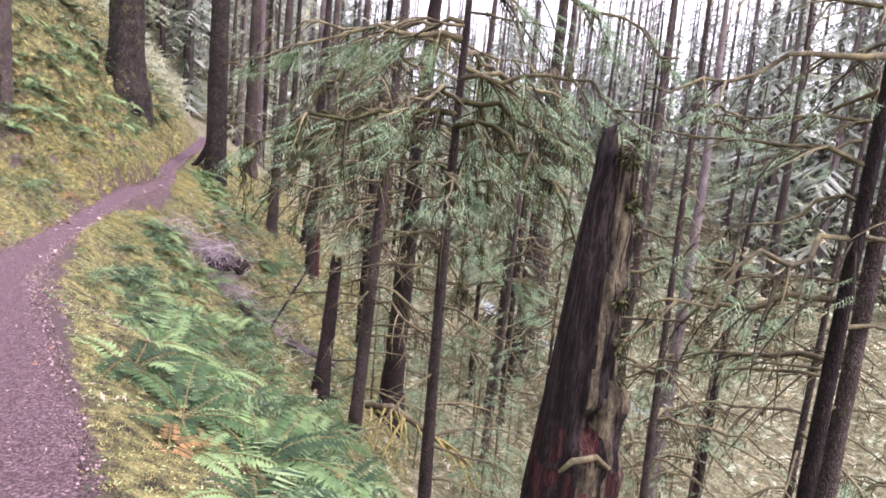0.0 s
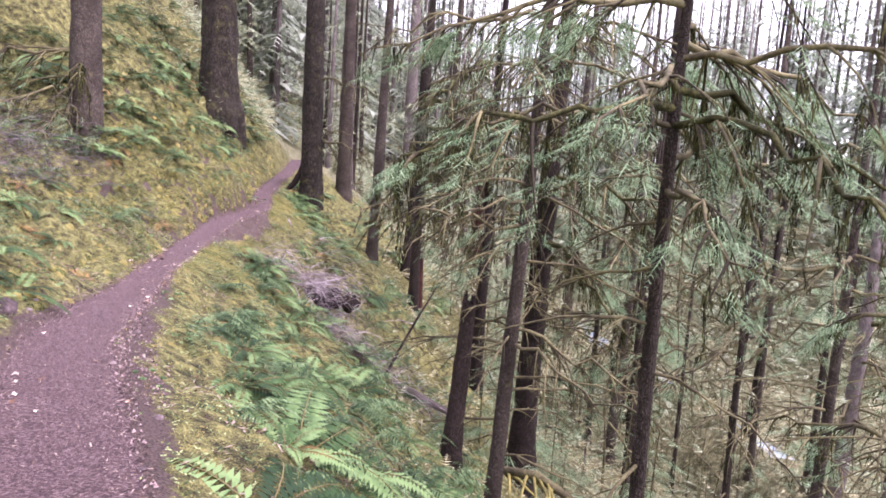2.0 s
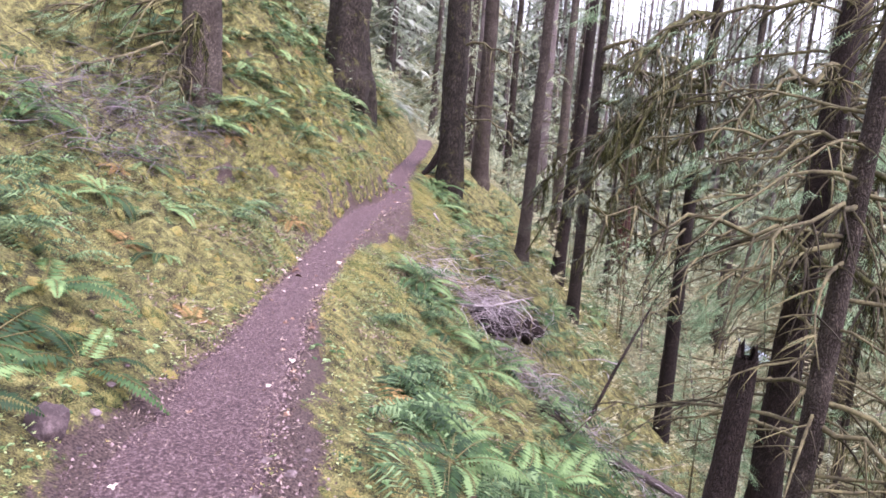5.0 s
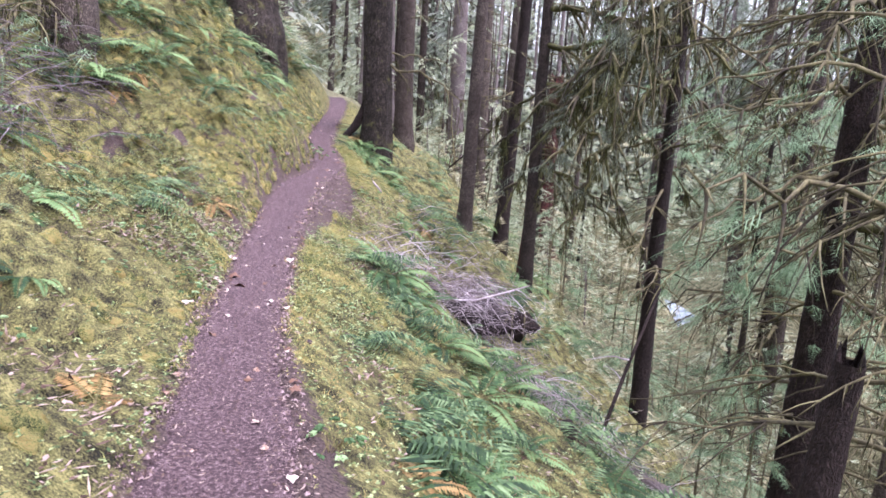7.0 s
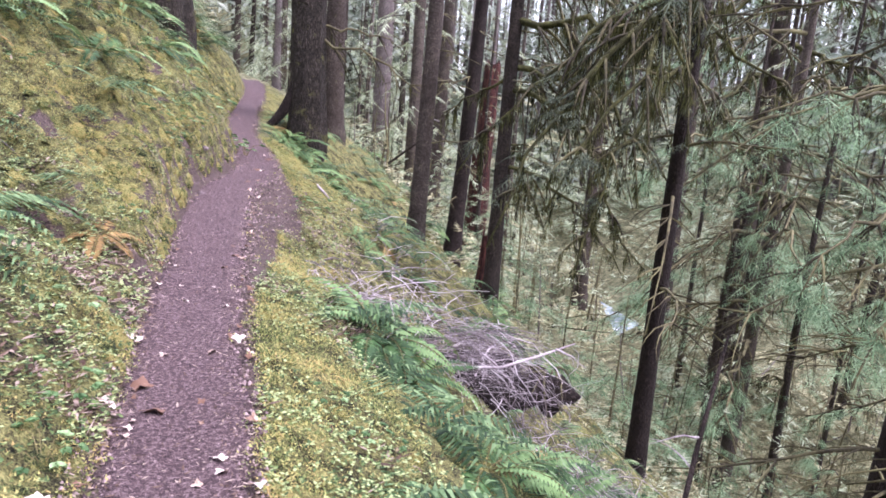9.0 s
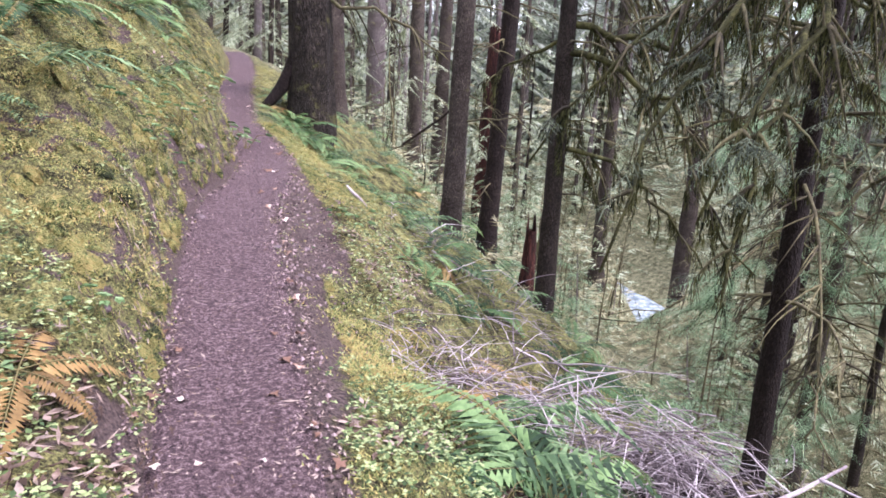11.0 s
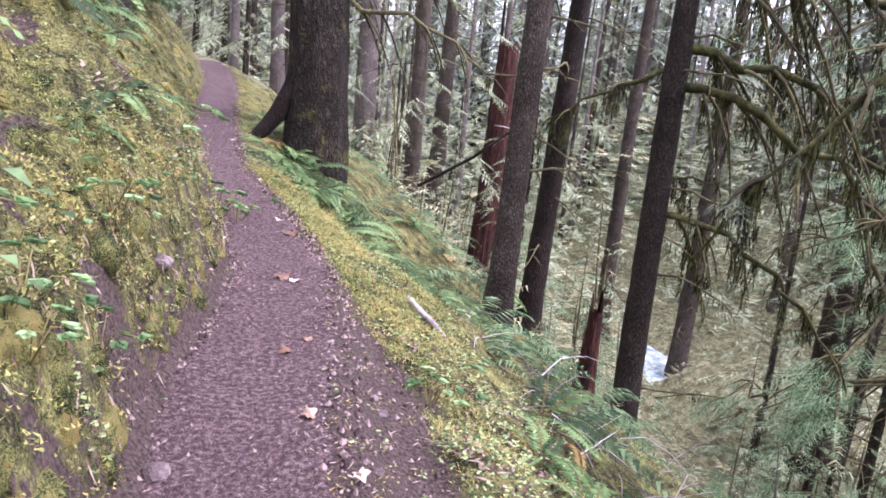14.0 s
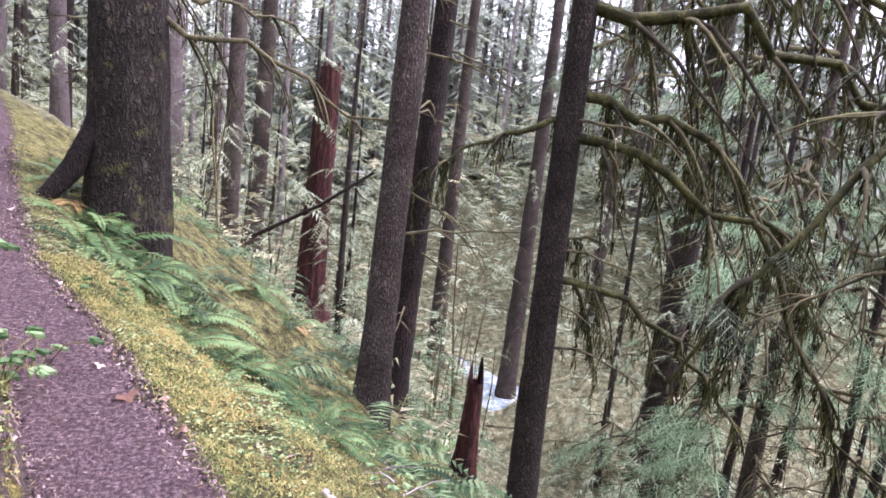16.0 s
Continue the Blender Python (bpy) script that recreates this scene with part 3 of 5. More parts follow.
tree(-4.65, 25.05, 0.33, BARK, "slim brown conifer with long mossy boughs", 18, (0.012, 0), 8, limbs=7, limb_low=2.0, limb_high=7, limb_len=1.4, hang=0.5, heading=-0.5,
     boughs=[(5.9, -0.55, 4.6, 0.05, 0.42, 0, 30), (5.0, -0.2, 3.8, 0.1, 0.75, 0, 34), (4.6, -0.85, 3.4, 0.0, 0.8, 0, 34), (6.6, -0.3, 5.2, 0.1, 0.45, 0, 30), (3.6, 0.0, 0.75, 0.0, 0.03, 0, 30), (7.2, -0.8, 5.0, 0.0, 0.35, 0, 24), (3.2, -0.4, 2.6, -0.1, 0.6, 0, 40), (4.8, 2.4, 1.6, -0.2, 0.3, 0, 30)])
tree(-5.56, 40.9, 0.62, BARK, "grey-brown conifer trunk in the forest", 20, (0.012, 0), 9, limbs=14, limb_low=3, limb_high=11)
tree(1.5, 42.3, 0.6, BARK, "brown conifer in the valley", 22, (0.012, 0), 31, limbs=10, limb_len=2.6, limb_high=12, crown=16, leaf=MISTNEEDLE)
tree(6.5, 45.5, 0.9, BARK, "tall conifer near the river", 24, (0, 0), 10, limbs=6, crown=30, leaf=MISTNEEDLE)
tree(4.3, 33.3, 0.9, BARK, "tall mossy conifer near the river", 24, (0, 0), 11, limbs=12, limb_low=4, limb_high=14, hang=0.7, limb_len=3,
     boughs=[(12, W, 5, 0, 0.4, 30, 40), (10, -2.4, 5, 0, 0.5, 20, 40), (8, -2.0, 4, 0, 0.5, 0, 40), (11, -1.2, 5, 0, 0.5, 30, 40), (13, -1.8, 5, 0, 0.4, 40, 30)])
tree(-1.5, 14.3, 0.3, BARK, "slim brown conifer with bare mossy branches", 15, (0.035, 0.02), 12, limbs=30, limb_low=1.2, limb_high=9, limb_len=2.7, hang=0.12, z=-4.3,
     boughs=[(3.3, -0.7, 2.6, -0.25, 0.25, 0, 20), (3.5, -0.2, 2.8, -0.2, 0.3, 0, 20), (5.2, W + 0.5, 3.0, 0.15, 0.05, 3, 6), (6.2, W, 2.4, 0.25, 0.3, 8, 4), (5.6, -2.0, 2.6, 0.1, 0.25, 0, 6), (7.8, -1.7, 3.0, 0.1, 0.3, 8, 4), (8.6, W, 3.2, 0.1, 0.3, 14, 4), (8.4, -0.6, 3.2, 0.1, 0.3, 12, 4)])
tree(-0.97, 17.9, 0.55, DARKBARK, "dark conifer trunk with drooping mossy boughs", 18, (0.03, 0), 13, limbs=26, limb_low=1.5, limb_high=9.5, limb_len=3.0, hang=0.25, z=-4.7,
     boughs=[(5.0, -1.2, 3.4, 0.05, 0.4, 0, 30), (6.4, -0.6, 3.6, 0.05, 0.4, 24, 30), (7.8, -2.2, 3.6, 0.05, 0.4, 14, 20), (8.8, 2.9, 3.6, 0.05, 0.4, 20, 20), (9.4, -1.4, 3.6, 0.05, 0.4, 30, 20), (6.2, -1.2, 2.6, 0.0, 0.35, 24, 4), (5.0, -0.9, 2.4, 0.0, 0.35, 24, 4), (7.2, -1.0, 2.8, 0.05, 0.35, 24, 4), (5.6, -2.7, 2.7, 0.0, 0.3, 40, 4), (5.0, -2.3, 2.6, 0.0, 0.3, 40, 4), (6.6, -2.9, 2.6, 0.05, 0.3, 36, 4)])
tree(0.1, 9.7, 0.19, BARK, "thin straight conifer pole with drooping twigs", 11, (0.0, 0), 14, limbs=16, limb_low=1, limb_high=8, limb_len=1.9, hang=0.2,
     boughs=[(5.6, -1.6, 2.4, 0.15, 0.3, 16, 6), (6.0, 0.9, 2.8, 0.15, 0.3, 24, 6), (6.3, 3.3, 2.6, 0.15, 0.3, 20, 6), (6.9, -0.6, 3.0, 0.15, 0.3, 30, 6), (6.6, 4.4, 2.6, 0.1, 0.3, 24, 6), (6.6, 0.3, 2.8, 0.1, 0.6, 24, 45), (7.2, 1.2, 2.6, 0.1, 0.3, 50, 10), (7.6, 2.6, 2.6, 0.1, 0.3, 50, 10), (8.0, -0.5, 3.0, 0.1, 0.4, 60, 14), (6.4, 3.6, 2.8, 0.1, 0.35, 50, 32), (6.3, -0.9, 2.6, 0.1, 0.5, 40, 34), (7.0, 0.5, 3.0, 0.12, 0.4, 60, 6), (7.4, 3.0, 3.0, 0.1, 0.3, 60, 6)])
tree(7.05, 21.3, 0.5, PALEBARK, "pale conifer with mossy boughs", 18, (0.012, 0), 15, limbs=10, limb_low=4, limb_high=13, limb_len=3, hang=0.5,
     boughs=[(9, -0.8, 4, 0.0, 0.25, 20, 30), (10, 0.2, 4, 0.0, 0.25, 30, 30), (8, -1.4, 3.4, 0.0, 0.3, 40, 20), (7, -2.2, 3.4, 0.0, 0.3, 50, 20)])
tree(-8.74, 31.4, 0.6, BARK, "brown conifer trunk behind the bend", 20, (0, 0), 16, limbs=12, limb_low=1.5, limb_high=7)
tree(-10.73, 40.2, 0.45, PALEBARK, "pale slim conifer trunk beyond the crest", 20, (0, 0), 32, limbs=3)
tree(-15.0, 56.0, 0.9, BARK, "distant brown conifer trunk beyond the crest", 22, (0, 0), 33, limbs=3)
tree(-11.2, 17.7, 0.72, BARK, "brown conifer trunk on the uphill bank", 20, (0, 0), 17, z=1.5, limbs=5, limb_low=0.3, limb_high=2.2, limb_len=2.4, heading=-1.8, hang=0.4,
     boughs=[(1.4, -2.0, 3.2, 0.0, 0.4, 46, 16), (0.9, -1.5, 2.8, 0.0, 0.42, 46, 16), (2.2, -2.6, 3.4, 0.0, 0.4, 46, 16), (1.8, -1.1, 2.0, 0.1, 0.3, 0, 40)])
tree(-12.0, 26.5, 1.3, FIRBARK, "huge deeply furrowed fir trunk on the bank", 26, (0, 0), 18, z=2.8, flare=0.4, sides=30, fl=0.1, limbs=4, limb_low=0.8, limb_high=4, limb_len=1.8, hang=0.8)
tree(-2.29, 22.0, 0.35, DARKBARK, "conifer with heavy drooping dark boughs", 15, (0.01, 0), 21, limbs=8, limb_low=3, limb_high=9, limb_len=2.4, hang=0.6, z=-5.0, leaf=DARKNEEDLE,
     boughs=[(7.8, -2.6, 3.8, 0.0, 0.85, 30, 80), (8.5, -2.1, 3.6, 0.0, 0.9, 30, 80), (7.0, -2.3, 3.0, 0.0, 0.9, 20, 80), (8.0, -2.95, 3.4, 0.0, 0.8, 30, 70), (9.4, -2.2, 4.2, 0.0, 0.6, 40, 60)])
tree(2.49, 28.4, 0.42, BARK, "hemlock with broad fans of fresh green needles", 17, (0.01, 0), 23, limbs=8, limb_low=2, limb_high=10, limb_len=2.4, hang=0.3,
     boughs=[(4.6, -2.2, 4.4, 0.05, 0.3, 60, 6), (5.6, 3.0, 4.6, 0.05, 0.3, 60, 6), (6.4, -1.4, 4.4, 0.05, 0.3, 60, 6), (7.4, -2.7, 5.0, 0.05, 0.3, 70, 6), (8.4, -2.0, 5.0, 0.05, 0.3, 70, 6), (9.4, -1.0, 4.6, 0.05, 0.3, 60, 6), (10.2, -2.5, 5.0, 0.05, 0.3, 70, 6), (11.2, -1.7, 4.6, 0.05, 0.3, 70, 6), (12.2, 3.1, 4.6, 0.05, 0.3, 60, 6)])
tree(-2.3, 14.45, 0.36, DARKBARK, "broken dark rotten stump on the slope", 3.15, (0.05, 0), 19, flare=0.6, z=-3.6, broken=True, fl=0.14)
tree(-4.73, 26.45, 0.3, ROT, "short broken reddish snag beside the conifers", 1.5, (0.03, 0), 22, flare=0.5, broken=True)

# slender half-dead trees in the middle distance
def thicket():
    rng = random.Random(88)
    spots = [(3.75, 6.7, 0.2), (4.15, 7.0, 0.24)]
    while len(spots) < 18:
        y, o = rng.uniform(11, 34), rng.uniform(6.5, 19)
        x = trail_x(y) + o
        if clear(x, y, 9.5) and in_view(x, y) and min(math.hypot(x - a, y - b) for a, b, _ in spots) > 1.6:
            spots.append((x, y, rng.uniform(0.14, 0.32)))
    for k, (x, y, d) in enumerate(spots):
        bs = [(rng.uniform(4, 11), rng.uniform(0, 6.28), rng.uniform(1.8, 3.2), rng.uniform(-0.1, 0.15), rng.uniform(0.2, 0.6), rng.choice((8, 16, 26)), rng.choice((3, 6, 12))) for _ in range(6)]
        tree(x, y, d, rng.choice((BARK, DARKBARK, BARK)), "slender conifer with bare twigs and thin green boughs", rng.uniform(11, 16), (rng.uniform(-0.02, 0.03), 0), 800 + k,
             limbs=12, limb_low=1, limb_high=9, limb_len=2.2, hang=0.15, boughs=bs, sides=8, group="slender trees on the slope")


WAY = [(0, 0), (-2, 3.4), (-3.3, 5.5), (-5.2, 8.2), (-6.6, 11.8), (-7.65, 14.9), (-8.56, 18.8)]


def in_view(x, y):
    """True for places that the walk looks towards."""
    for ex, ey, low, high in ((0, 0, -40, 36), (-3.3, 5.5, -50, 24), (-6.2, 10.5, -36, 42), (-8.5, 18.5, -30, 60)):
        if y > ey and low < math.degrees(math.atan2(x - ex, y - ey)) < high:
            return True
    return False


def clear(x, y, reach):
    """True for places far enough from the walk and off the line to the river."""
    if min(math.hypot(x - a, y - b) for a, b in WAY) < reach:
        return False
    if abs((x + 8.4) - 0.202 * (y - 17.6)) < 0.7 and y < 41:
        return False
    t = ((x + 8.4) * 13.4 + (y - 17.6) * 23.4) / (13.4 ** 2 + 23.4 ** 2)
    return not (0 < t < 1.15 and math.hypot(x + 8.4 - 13.4 * t, y - 17.6 - 23.4 * t) < 0.3 + 1.4 * t)


thicket()

# the big snag by the trail
def big_snag():
    rng = random.Random(20)
    x, y, z0 = 1.32, 6.3, -2.3
    top = holder("snag", (x, y, z0), "large dark broken snag with moss and a red rotten core", "dead tree")
    m = Mesh()
    n, rings = 84, 96
    rot_at = []
    for k in range(rings):
        z = -0.4 + 5.05 * k / (rings - 1)
        t = max(0, z) / 4.7
        for j in range(n):
            a = 2 * math.pi * j / n
            ca, sa = math.cos(a), math.sin(a)
            r = 0.45 * (1 - 0.62 * t ** 1.1)
            r *= 1 + 0.14 * noise.noise((ca * 2, sa * 2, z * 0.7)) + 0.1 * noise.noise((ca * 7, sa * 7, z * 0.6)) + 0.05 * noise.noise((ca * 17, sa * 17, z * 1.6))
            away = math.atan2(math.sin(a + 0.85), math.cos(a + 0.85))
            worn = math.exp(-(away / 0.7) ** 2)
            r *= 1 + worn * (0.26 * noise.noise((ca * 4 + 3, sa * 4, z * 2.6)) + 0.16 * noise.noise((ca * 9, sa * 9, z * 5.5)) - 0.05)
            right = math.exp(-(math.atan2(math.sin(a + 0.15), math.cos(a + 0.15)) / 0.55) ** 2)
            r *= 1 + 0.3 * right * min(1, max(0, (2.62 - z) / 0.1)) - 0.12 * right * min(1, max(0, (z - 2.62) / 0.1)) * (z < 3.3)
            hole = math.exp(-((a - 5.0) / 0.34) ** 2) * math.exp(-((z - 2.2) / 0.16) ** 2)
            r *= 1 - 0.55 * hole
            if k == rings - 1:
                r *= 0.45
            rise = 0.3 * noise.noise((a * 1.3, 2, 5)) + 0.15 * noise.noise((a * 4, 1, 5)) if k >= rings - 4 else 0
            m.v.append(Vector((0.028 * z + r * ca, r * sa + 0.02 * z, z + rise)))
            red = noise.noise((ca * 3, sa * 3, z * 1.3)) + (0.5 if z < 1.75 else 0.0) + (0.9 if abs(a - 4.95) < 0.3 and 1.85 < z < 2.12 else 0)
            rot_at.append(1 if z < 2.15 and red > 0.45 else 2 if worn > 0.3 and noise.noise((ca * 5, sa * 5, z * 2)) > -0.15 else 0)
    for k in range(rings - 1):
        for j in range(n):
            m.f.append((k * n + j, k * n + (j + 1) % n, (k + 1) * n + (j + 1) % n, (k + 1) * n + j))
            m.m.append(rot_at[k * n + j])
    m.f.append(tuple(range((rings - 1) * n, rings * n)))
    m.m.append(2)
    part("trunk", m, [SNAGWOOD, ROT, SNAGMOSS], top)
    for hz, a, s in ((3.35, -0.6, 0.13), (2.95, -0.3, 0.16), (2.6, -0.15, 0.18), (4.6, -1.0, 0.15), (4.2, -0.5, 0.09), (2.35, 0.0, 0.13)):
        m = Mesh()
        rr = 0.45 * (1 - 0.62 * (hz / 4.7) ** 1.1)
        c = Vector((0.028 * hz + 0.86 * rr * math.cos(a), 0.86 * rr * math.sin(a), hz))
        for q in range(230):
            u = Vector((rng.gauss(0, 1), rng.gauss(0, 1), rng.gauss(0, 1))).normalized()
            blade(m, c + u * (s * rng.uniform(0.2, 0.8)), u + Vector((0, 0, -0.6)), Vector((0.3, 0.2, 1)), rng.uniform(0.03, 0.07), 0.012)
        tagged(part("moss_clump", m, HANG, top, "olive moss cushion"), kind="stuff")
    m = Mesh()
    tube(m, [(0.3, -0.38, 1.9), (0.15, -0.5, 2.05), (-0.05, -0.52, 2.0), (-0.15, -0.5, 1.88)], [0.02, 0.03, 0.03, 0.015], 6, 0, 0.3)
    part("root", m, TWIG, top)
big_snag()

# forest on the slopes: a few kinds, set out many times
rng = random.Random(77)
KINDS = []
for k in range(7):
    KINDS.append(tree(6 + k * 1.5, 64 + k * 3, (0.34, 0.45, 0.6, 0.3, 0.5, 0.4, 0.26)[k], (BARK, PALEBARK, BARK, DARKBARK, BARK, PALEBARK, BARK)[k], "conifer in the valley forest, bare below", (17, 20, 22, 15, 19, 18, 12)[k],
                      (0.01, 0), 100 + k, crown=32, crown_low=(0.8, 1.5, 2.5, 0.5, 3, 1, 0.3)[k], crown_len=(3.2, 3.6, 3.8, 2.8, 3.4, 3.2, 2.6)[k], leaf=MISTNEEDLE, sides=8, group="forest trees", pairs=9, full=0.9, far=True))
count = 0
while count < 40:
    y = rng.uniform(4, 85)
    o = rng.uniform(5, 75)
    x = trail_x(min(y, 60)) + o
    if (14 < o < 30 and y > 26) or not clear(x, y, 19) or not in_view(x, y):
        continue
    count += 1
    s = rng.uniform(0.8, 1.25)
    copy_thing(rng.choice(KINDS), pose(x, y, land(x, y), 0, 0, rng.uniform(0, 360)) @ Matrix.Scale(s, 4))
count = 0
while count < 32:
    y, o = rng.uniform(28, 62), rng.uniform(1.8, 15)
    x = trail_x(min(y, 60)) + o
    if not clear(x, y, 17):
        continue
    count += 1
    copy_thing(rng.choice(KINDS), pose(x, y, land(x, y), 0, 0, rng.uniform(0, 360)) @ Matrix.Scale(rng.uniform(0.6, 1.0), 4))
count = 0
while count < 28:
    y = rng.uniform(14, 85)
    o = -rng.uniform(1.6, 30)
    x = trail_x(min(y, 60)) + o
    if (y < 33 and o > -6) or not clear(x, y, 19) or not in_view(x, y):
        continue
    count += 1
    copy_thing(rng.choice(KINDS), pose(x, y, land(x, y), 0, 0, rng.uniform(0, 360)) @ Matrix.Scale(rng.uniform(0.8, 1.25), 4))

# saplings under the trees
def sapling(seed, h):
    rng = random.Random(seed)
    top = holder("sapling", (0, 0, 0), "young hemlock with drooping green sprays", "sapling", "saplings on the slope")
    m = Mesh()
    pts = [Vector((0.05 * math.sin(2 * t), 0.04 * math.sin(3 * t), -0.1 + h * t)) for t in (0, 0.25, 0.5, 0.75, 1)]
    tube(m, pts, [0.03, 0.025, 0.02, 0.012, 0.004], 5)
    part("stem", m, TWIG, top)
    m = Mesh()
    for k in range(26):
        t = 0.15 + 0.85 * (k + rng.random()) / 26
        a = rng.uniform(0, 2 * math.pi)
        ln = h * 0.5 * (1.1 - t)
        c = limb_curve(at_height(pts, h * t * 0.95), a, ln, 0.15, 0.45, rng, 5)
        tube(m, c, [0.008, 0.007, 0.006, 0.005, 0.004, 0.003], 3, 1)
        for q in range(6):
            b = a + rng.uniform(-1.2, 1.2)
            spray(m, c[rng.randint(1, 4)], Vector((math.cos(b), math.sin(b), -0.3)), ln * rng.uniform(0.3, 0.5), rng, 0, 6)
    part("foliage", m, [NEEDLE, TWIG], top)
    return top


SAPS = []
for k, (x, y) in enumerate(((-1.4, 19.5), (-0.2, 16.0), (-2.2, 24.0))):
    s = sapling(400 + k, (2.6, 2.0, 3.2)[k])
    s.location = (x, y, land(x, y))
    SAPS.append(s)
rng = random.Random(5)
count = 0
while count < 46:
    y, o = rng.uniform(6, 44), rng.uniform(5.2, 14)
    x = trail_x(y) + o
    if not clear(x, y, 6.5) or not in_view(x, y):
        continue
    count += 1
    copy_thing(rng.choice(SAPS), pose(x, y, land(x, y), 0, 0, rng.uniform(0, 360)) @ Matrix.Scale(rng.uniform(0.6, 1.4), 4))

def undergrowth():
    """Pale twiggy scrub and low boughs on the valley floor and the far bank, mist painted into the greens."""
    rng = random.Random(61)
    m = Mesh()
    for q in range(23000):
        y = rng.uniform(8, 95)
        if q % 4:
            o = 6.5 + 58 * rng.random() ** 1.7
        else:
            y = 25 + 50 * rng.random() ** 1.5
            o = -(1.3 + 24 * rng.random() ** 1.6)
        x = trail_x(min(y, 60)) + o
        if (abs(x - river_x(y)) < 3.4 and y > 33) or not clear(x, y, 7 if o < 0 else 9) or not in_view(x, y):
            continue
        h = (8 if o > 14 else 3.0 if o > 0 else 1.2) * rng.random() ** 1.7
        a = rng.uniform(0, 6.28)
        near = min(math.hypot(x - p, y - q) for p, q in WAY)
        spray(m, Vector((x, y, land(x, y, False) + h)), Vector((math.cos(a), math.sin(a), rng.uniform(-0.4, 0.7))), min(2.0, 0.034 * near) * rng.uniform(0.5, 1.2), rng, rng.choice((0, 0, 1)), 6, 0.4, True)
    whole("undergrowth", m, [MISTNEEDLE, SCRUB], "green and tan scrub filling the valley, its greens paled by painted mist", "undergrowth", kind="stuff", smooth=False)


def valley_stems():
    """Thin dead stems, fallen sticks and fine scrub on the slope above the river."""
    rng = random.Random(63)
    m = Mesh()
    for q in range(760):
        y, o = rng.uniform(9, 52), 3.0 + 16 * rng.random()
        x = trail_x(min(y, 60)) + o
        if not clear(x, y, 10) or abs(x - river_x(y)) < 2.6:
            continue
        z, h = land(x, y, False), rng.choice((0.8, 1.2, 1.8, 2.5, 3.6)) * rng.uniform(0.6, 1.2)
        lean = Vector((rng.gauss(0, 0.09), rng.gauss(0, 0.09), 1)) if q % 4 else Vector((rng.gauss(0, 1), rng.gauss(0, 1), rng.uniform(0.1, 0.7))).normalized()
        r = 0.008 + 0.009 * h * rng.random()
        base = Vector((x, y, z - 0.1))
        tube(m, [base + lean * (h * t) + Vector((rng.gauss(0, 0.012), rng.gauss(0, 0.012), 0)) * h for t in (0, 0.35, 0.7, 1)], [r, 0.85 * r, 0.6 * r, 0.3 * r], 4, rng.choice((0, 0, 1)))
        for k in range(rng.randint(2, 7)):
            a = rng.uniform(0, 6.28)
            c = limb_curve(base + lean * (h * rng.uniform(0.2, 0.95)), a, rng.uniform(0.2, 0.9), rng.uniform(-0.3, 0.4), 0.3, rng, 3)
            tube(m, c, [0.007, 0.006, 0.004, 0.002], 3, 0)
    for q in range(13000):
        y, o = rng.uniform(8, 50), 4.0 + 16 * rng.random()
        x = trail_x(min(y, 60)) + o
        if abs(x - river_x(y)) < 2.6:
            continue
        a, open_ground = rng.uniform(0, 6.28), not clear(x, y, 8)
        spray(m, Vector((x, y, land(x, y) + (0.1 if open_ground else 1.1 * rng.random() ** 2))), Vector((math.cos(a), math.sin(a), rng.uniform(-0.2, 1.0))), rng.uniform(0.15, 0.35) if open_ground else rng.uniform(0.2, 0.6), rng, rng.choice((2, 2, 3)), 5, 0.4, True)
    # the green sprays here share the needle colour with mist painted in
    whole("valley_scrub", m, [TWIG, PALEBARK, SCRUB, MISTNEEDLE], "thin dead stems and pale scrub above the river, some paled by painted mist", "undergrowth", kind="stuff", smooth=False)


SCRUB = material("scrub", [(0.14, 0.128, 0.065), (0.33, 0.31, 0.175), (0.56, 0.53, 0.34)], 0.5, 0.8, 0, 5, vary=0.6, leaf=0.4, island=True)
undergrowth()
valley_stems()


def far_woods():
    """The mass of trees across the valley and beyond the crest, with haze painted into its needles."""
    rng = random.Random(71)
    m = Mesh()
    for q in range(460):
        y = rng.uniform(45, 130)
        x = rng.uniform(-45, 38) if q % 9 else rng.uniform(38, 80)
        if y < (78 if x > -16 else 60) and -30 < x < 22:
            continue
        z = land(x, y, False)
        h = rng.uniform(22, 38)
        tube(m, [(x, y, z - 1), (x, y, z + h)], [0.3, 0.06], 5, 1, cap=False)
        for k in range(80):
            t = rng.random() ** 0.8
            a = rng.uniform(0, 6.28)
            r = 5.0 * (1 - t) + 1.3
            spray(m, Vector((x, y, z + 1 + (h - 1) * t)), Vector((math.cos(a), math.sin(a), rng.uniform(-0.5, 0.0))), r * rng.uniform(0.6, 1.1), rng, 0, 5, 0.4, True, 0.2)
    whole("distant_woods", m, [HAZEPAINT, PALEBARK], "green conifers across the valley, paled by painted haze", "woods", kind="stuff", smooth=False)


# distance haze is painted into this needle colour
HAZEPAINT = material("haze_painted_needles", [(0.22, 0.26, 0.19), (0.35, 0.39, 0.31), (0.48, 0.52, 0.44)], 0.3, 0.8, 0, 3, vary=0.7, leaf=0.5, island=True)
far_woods()

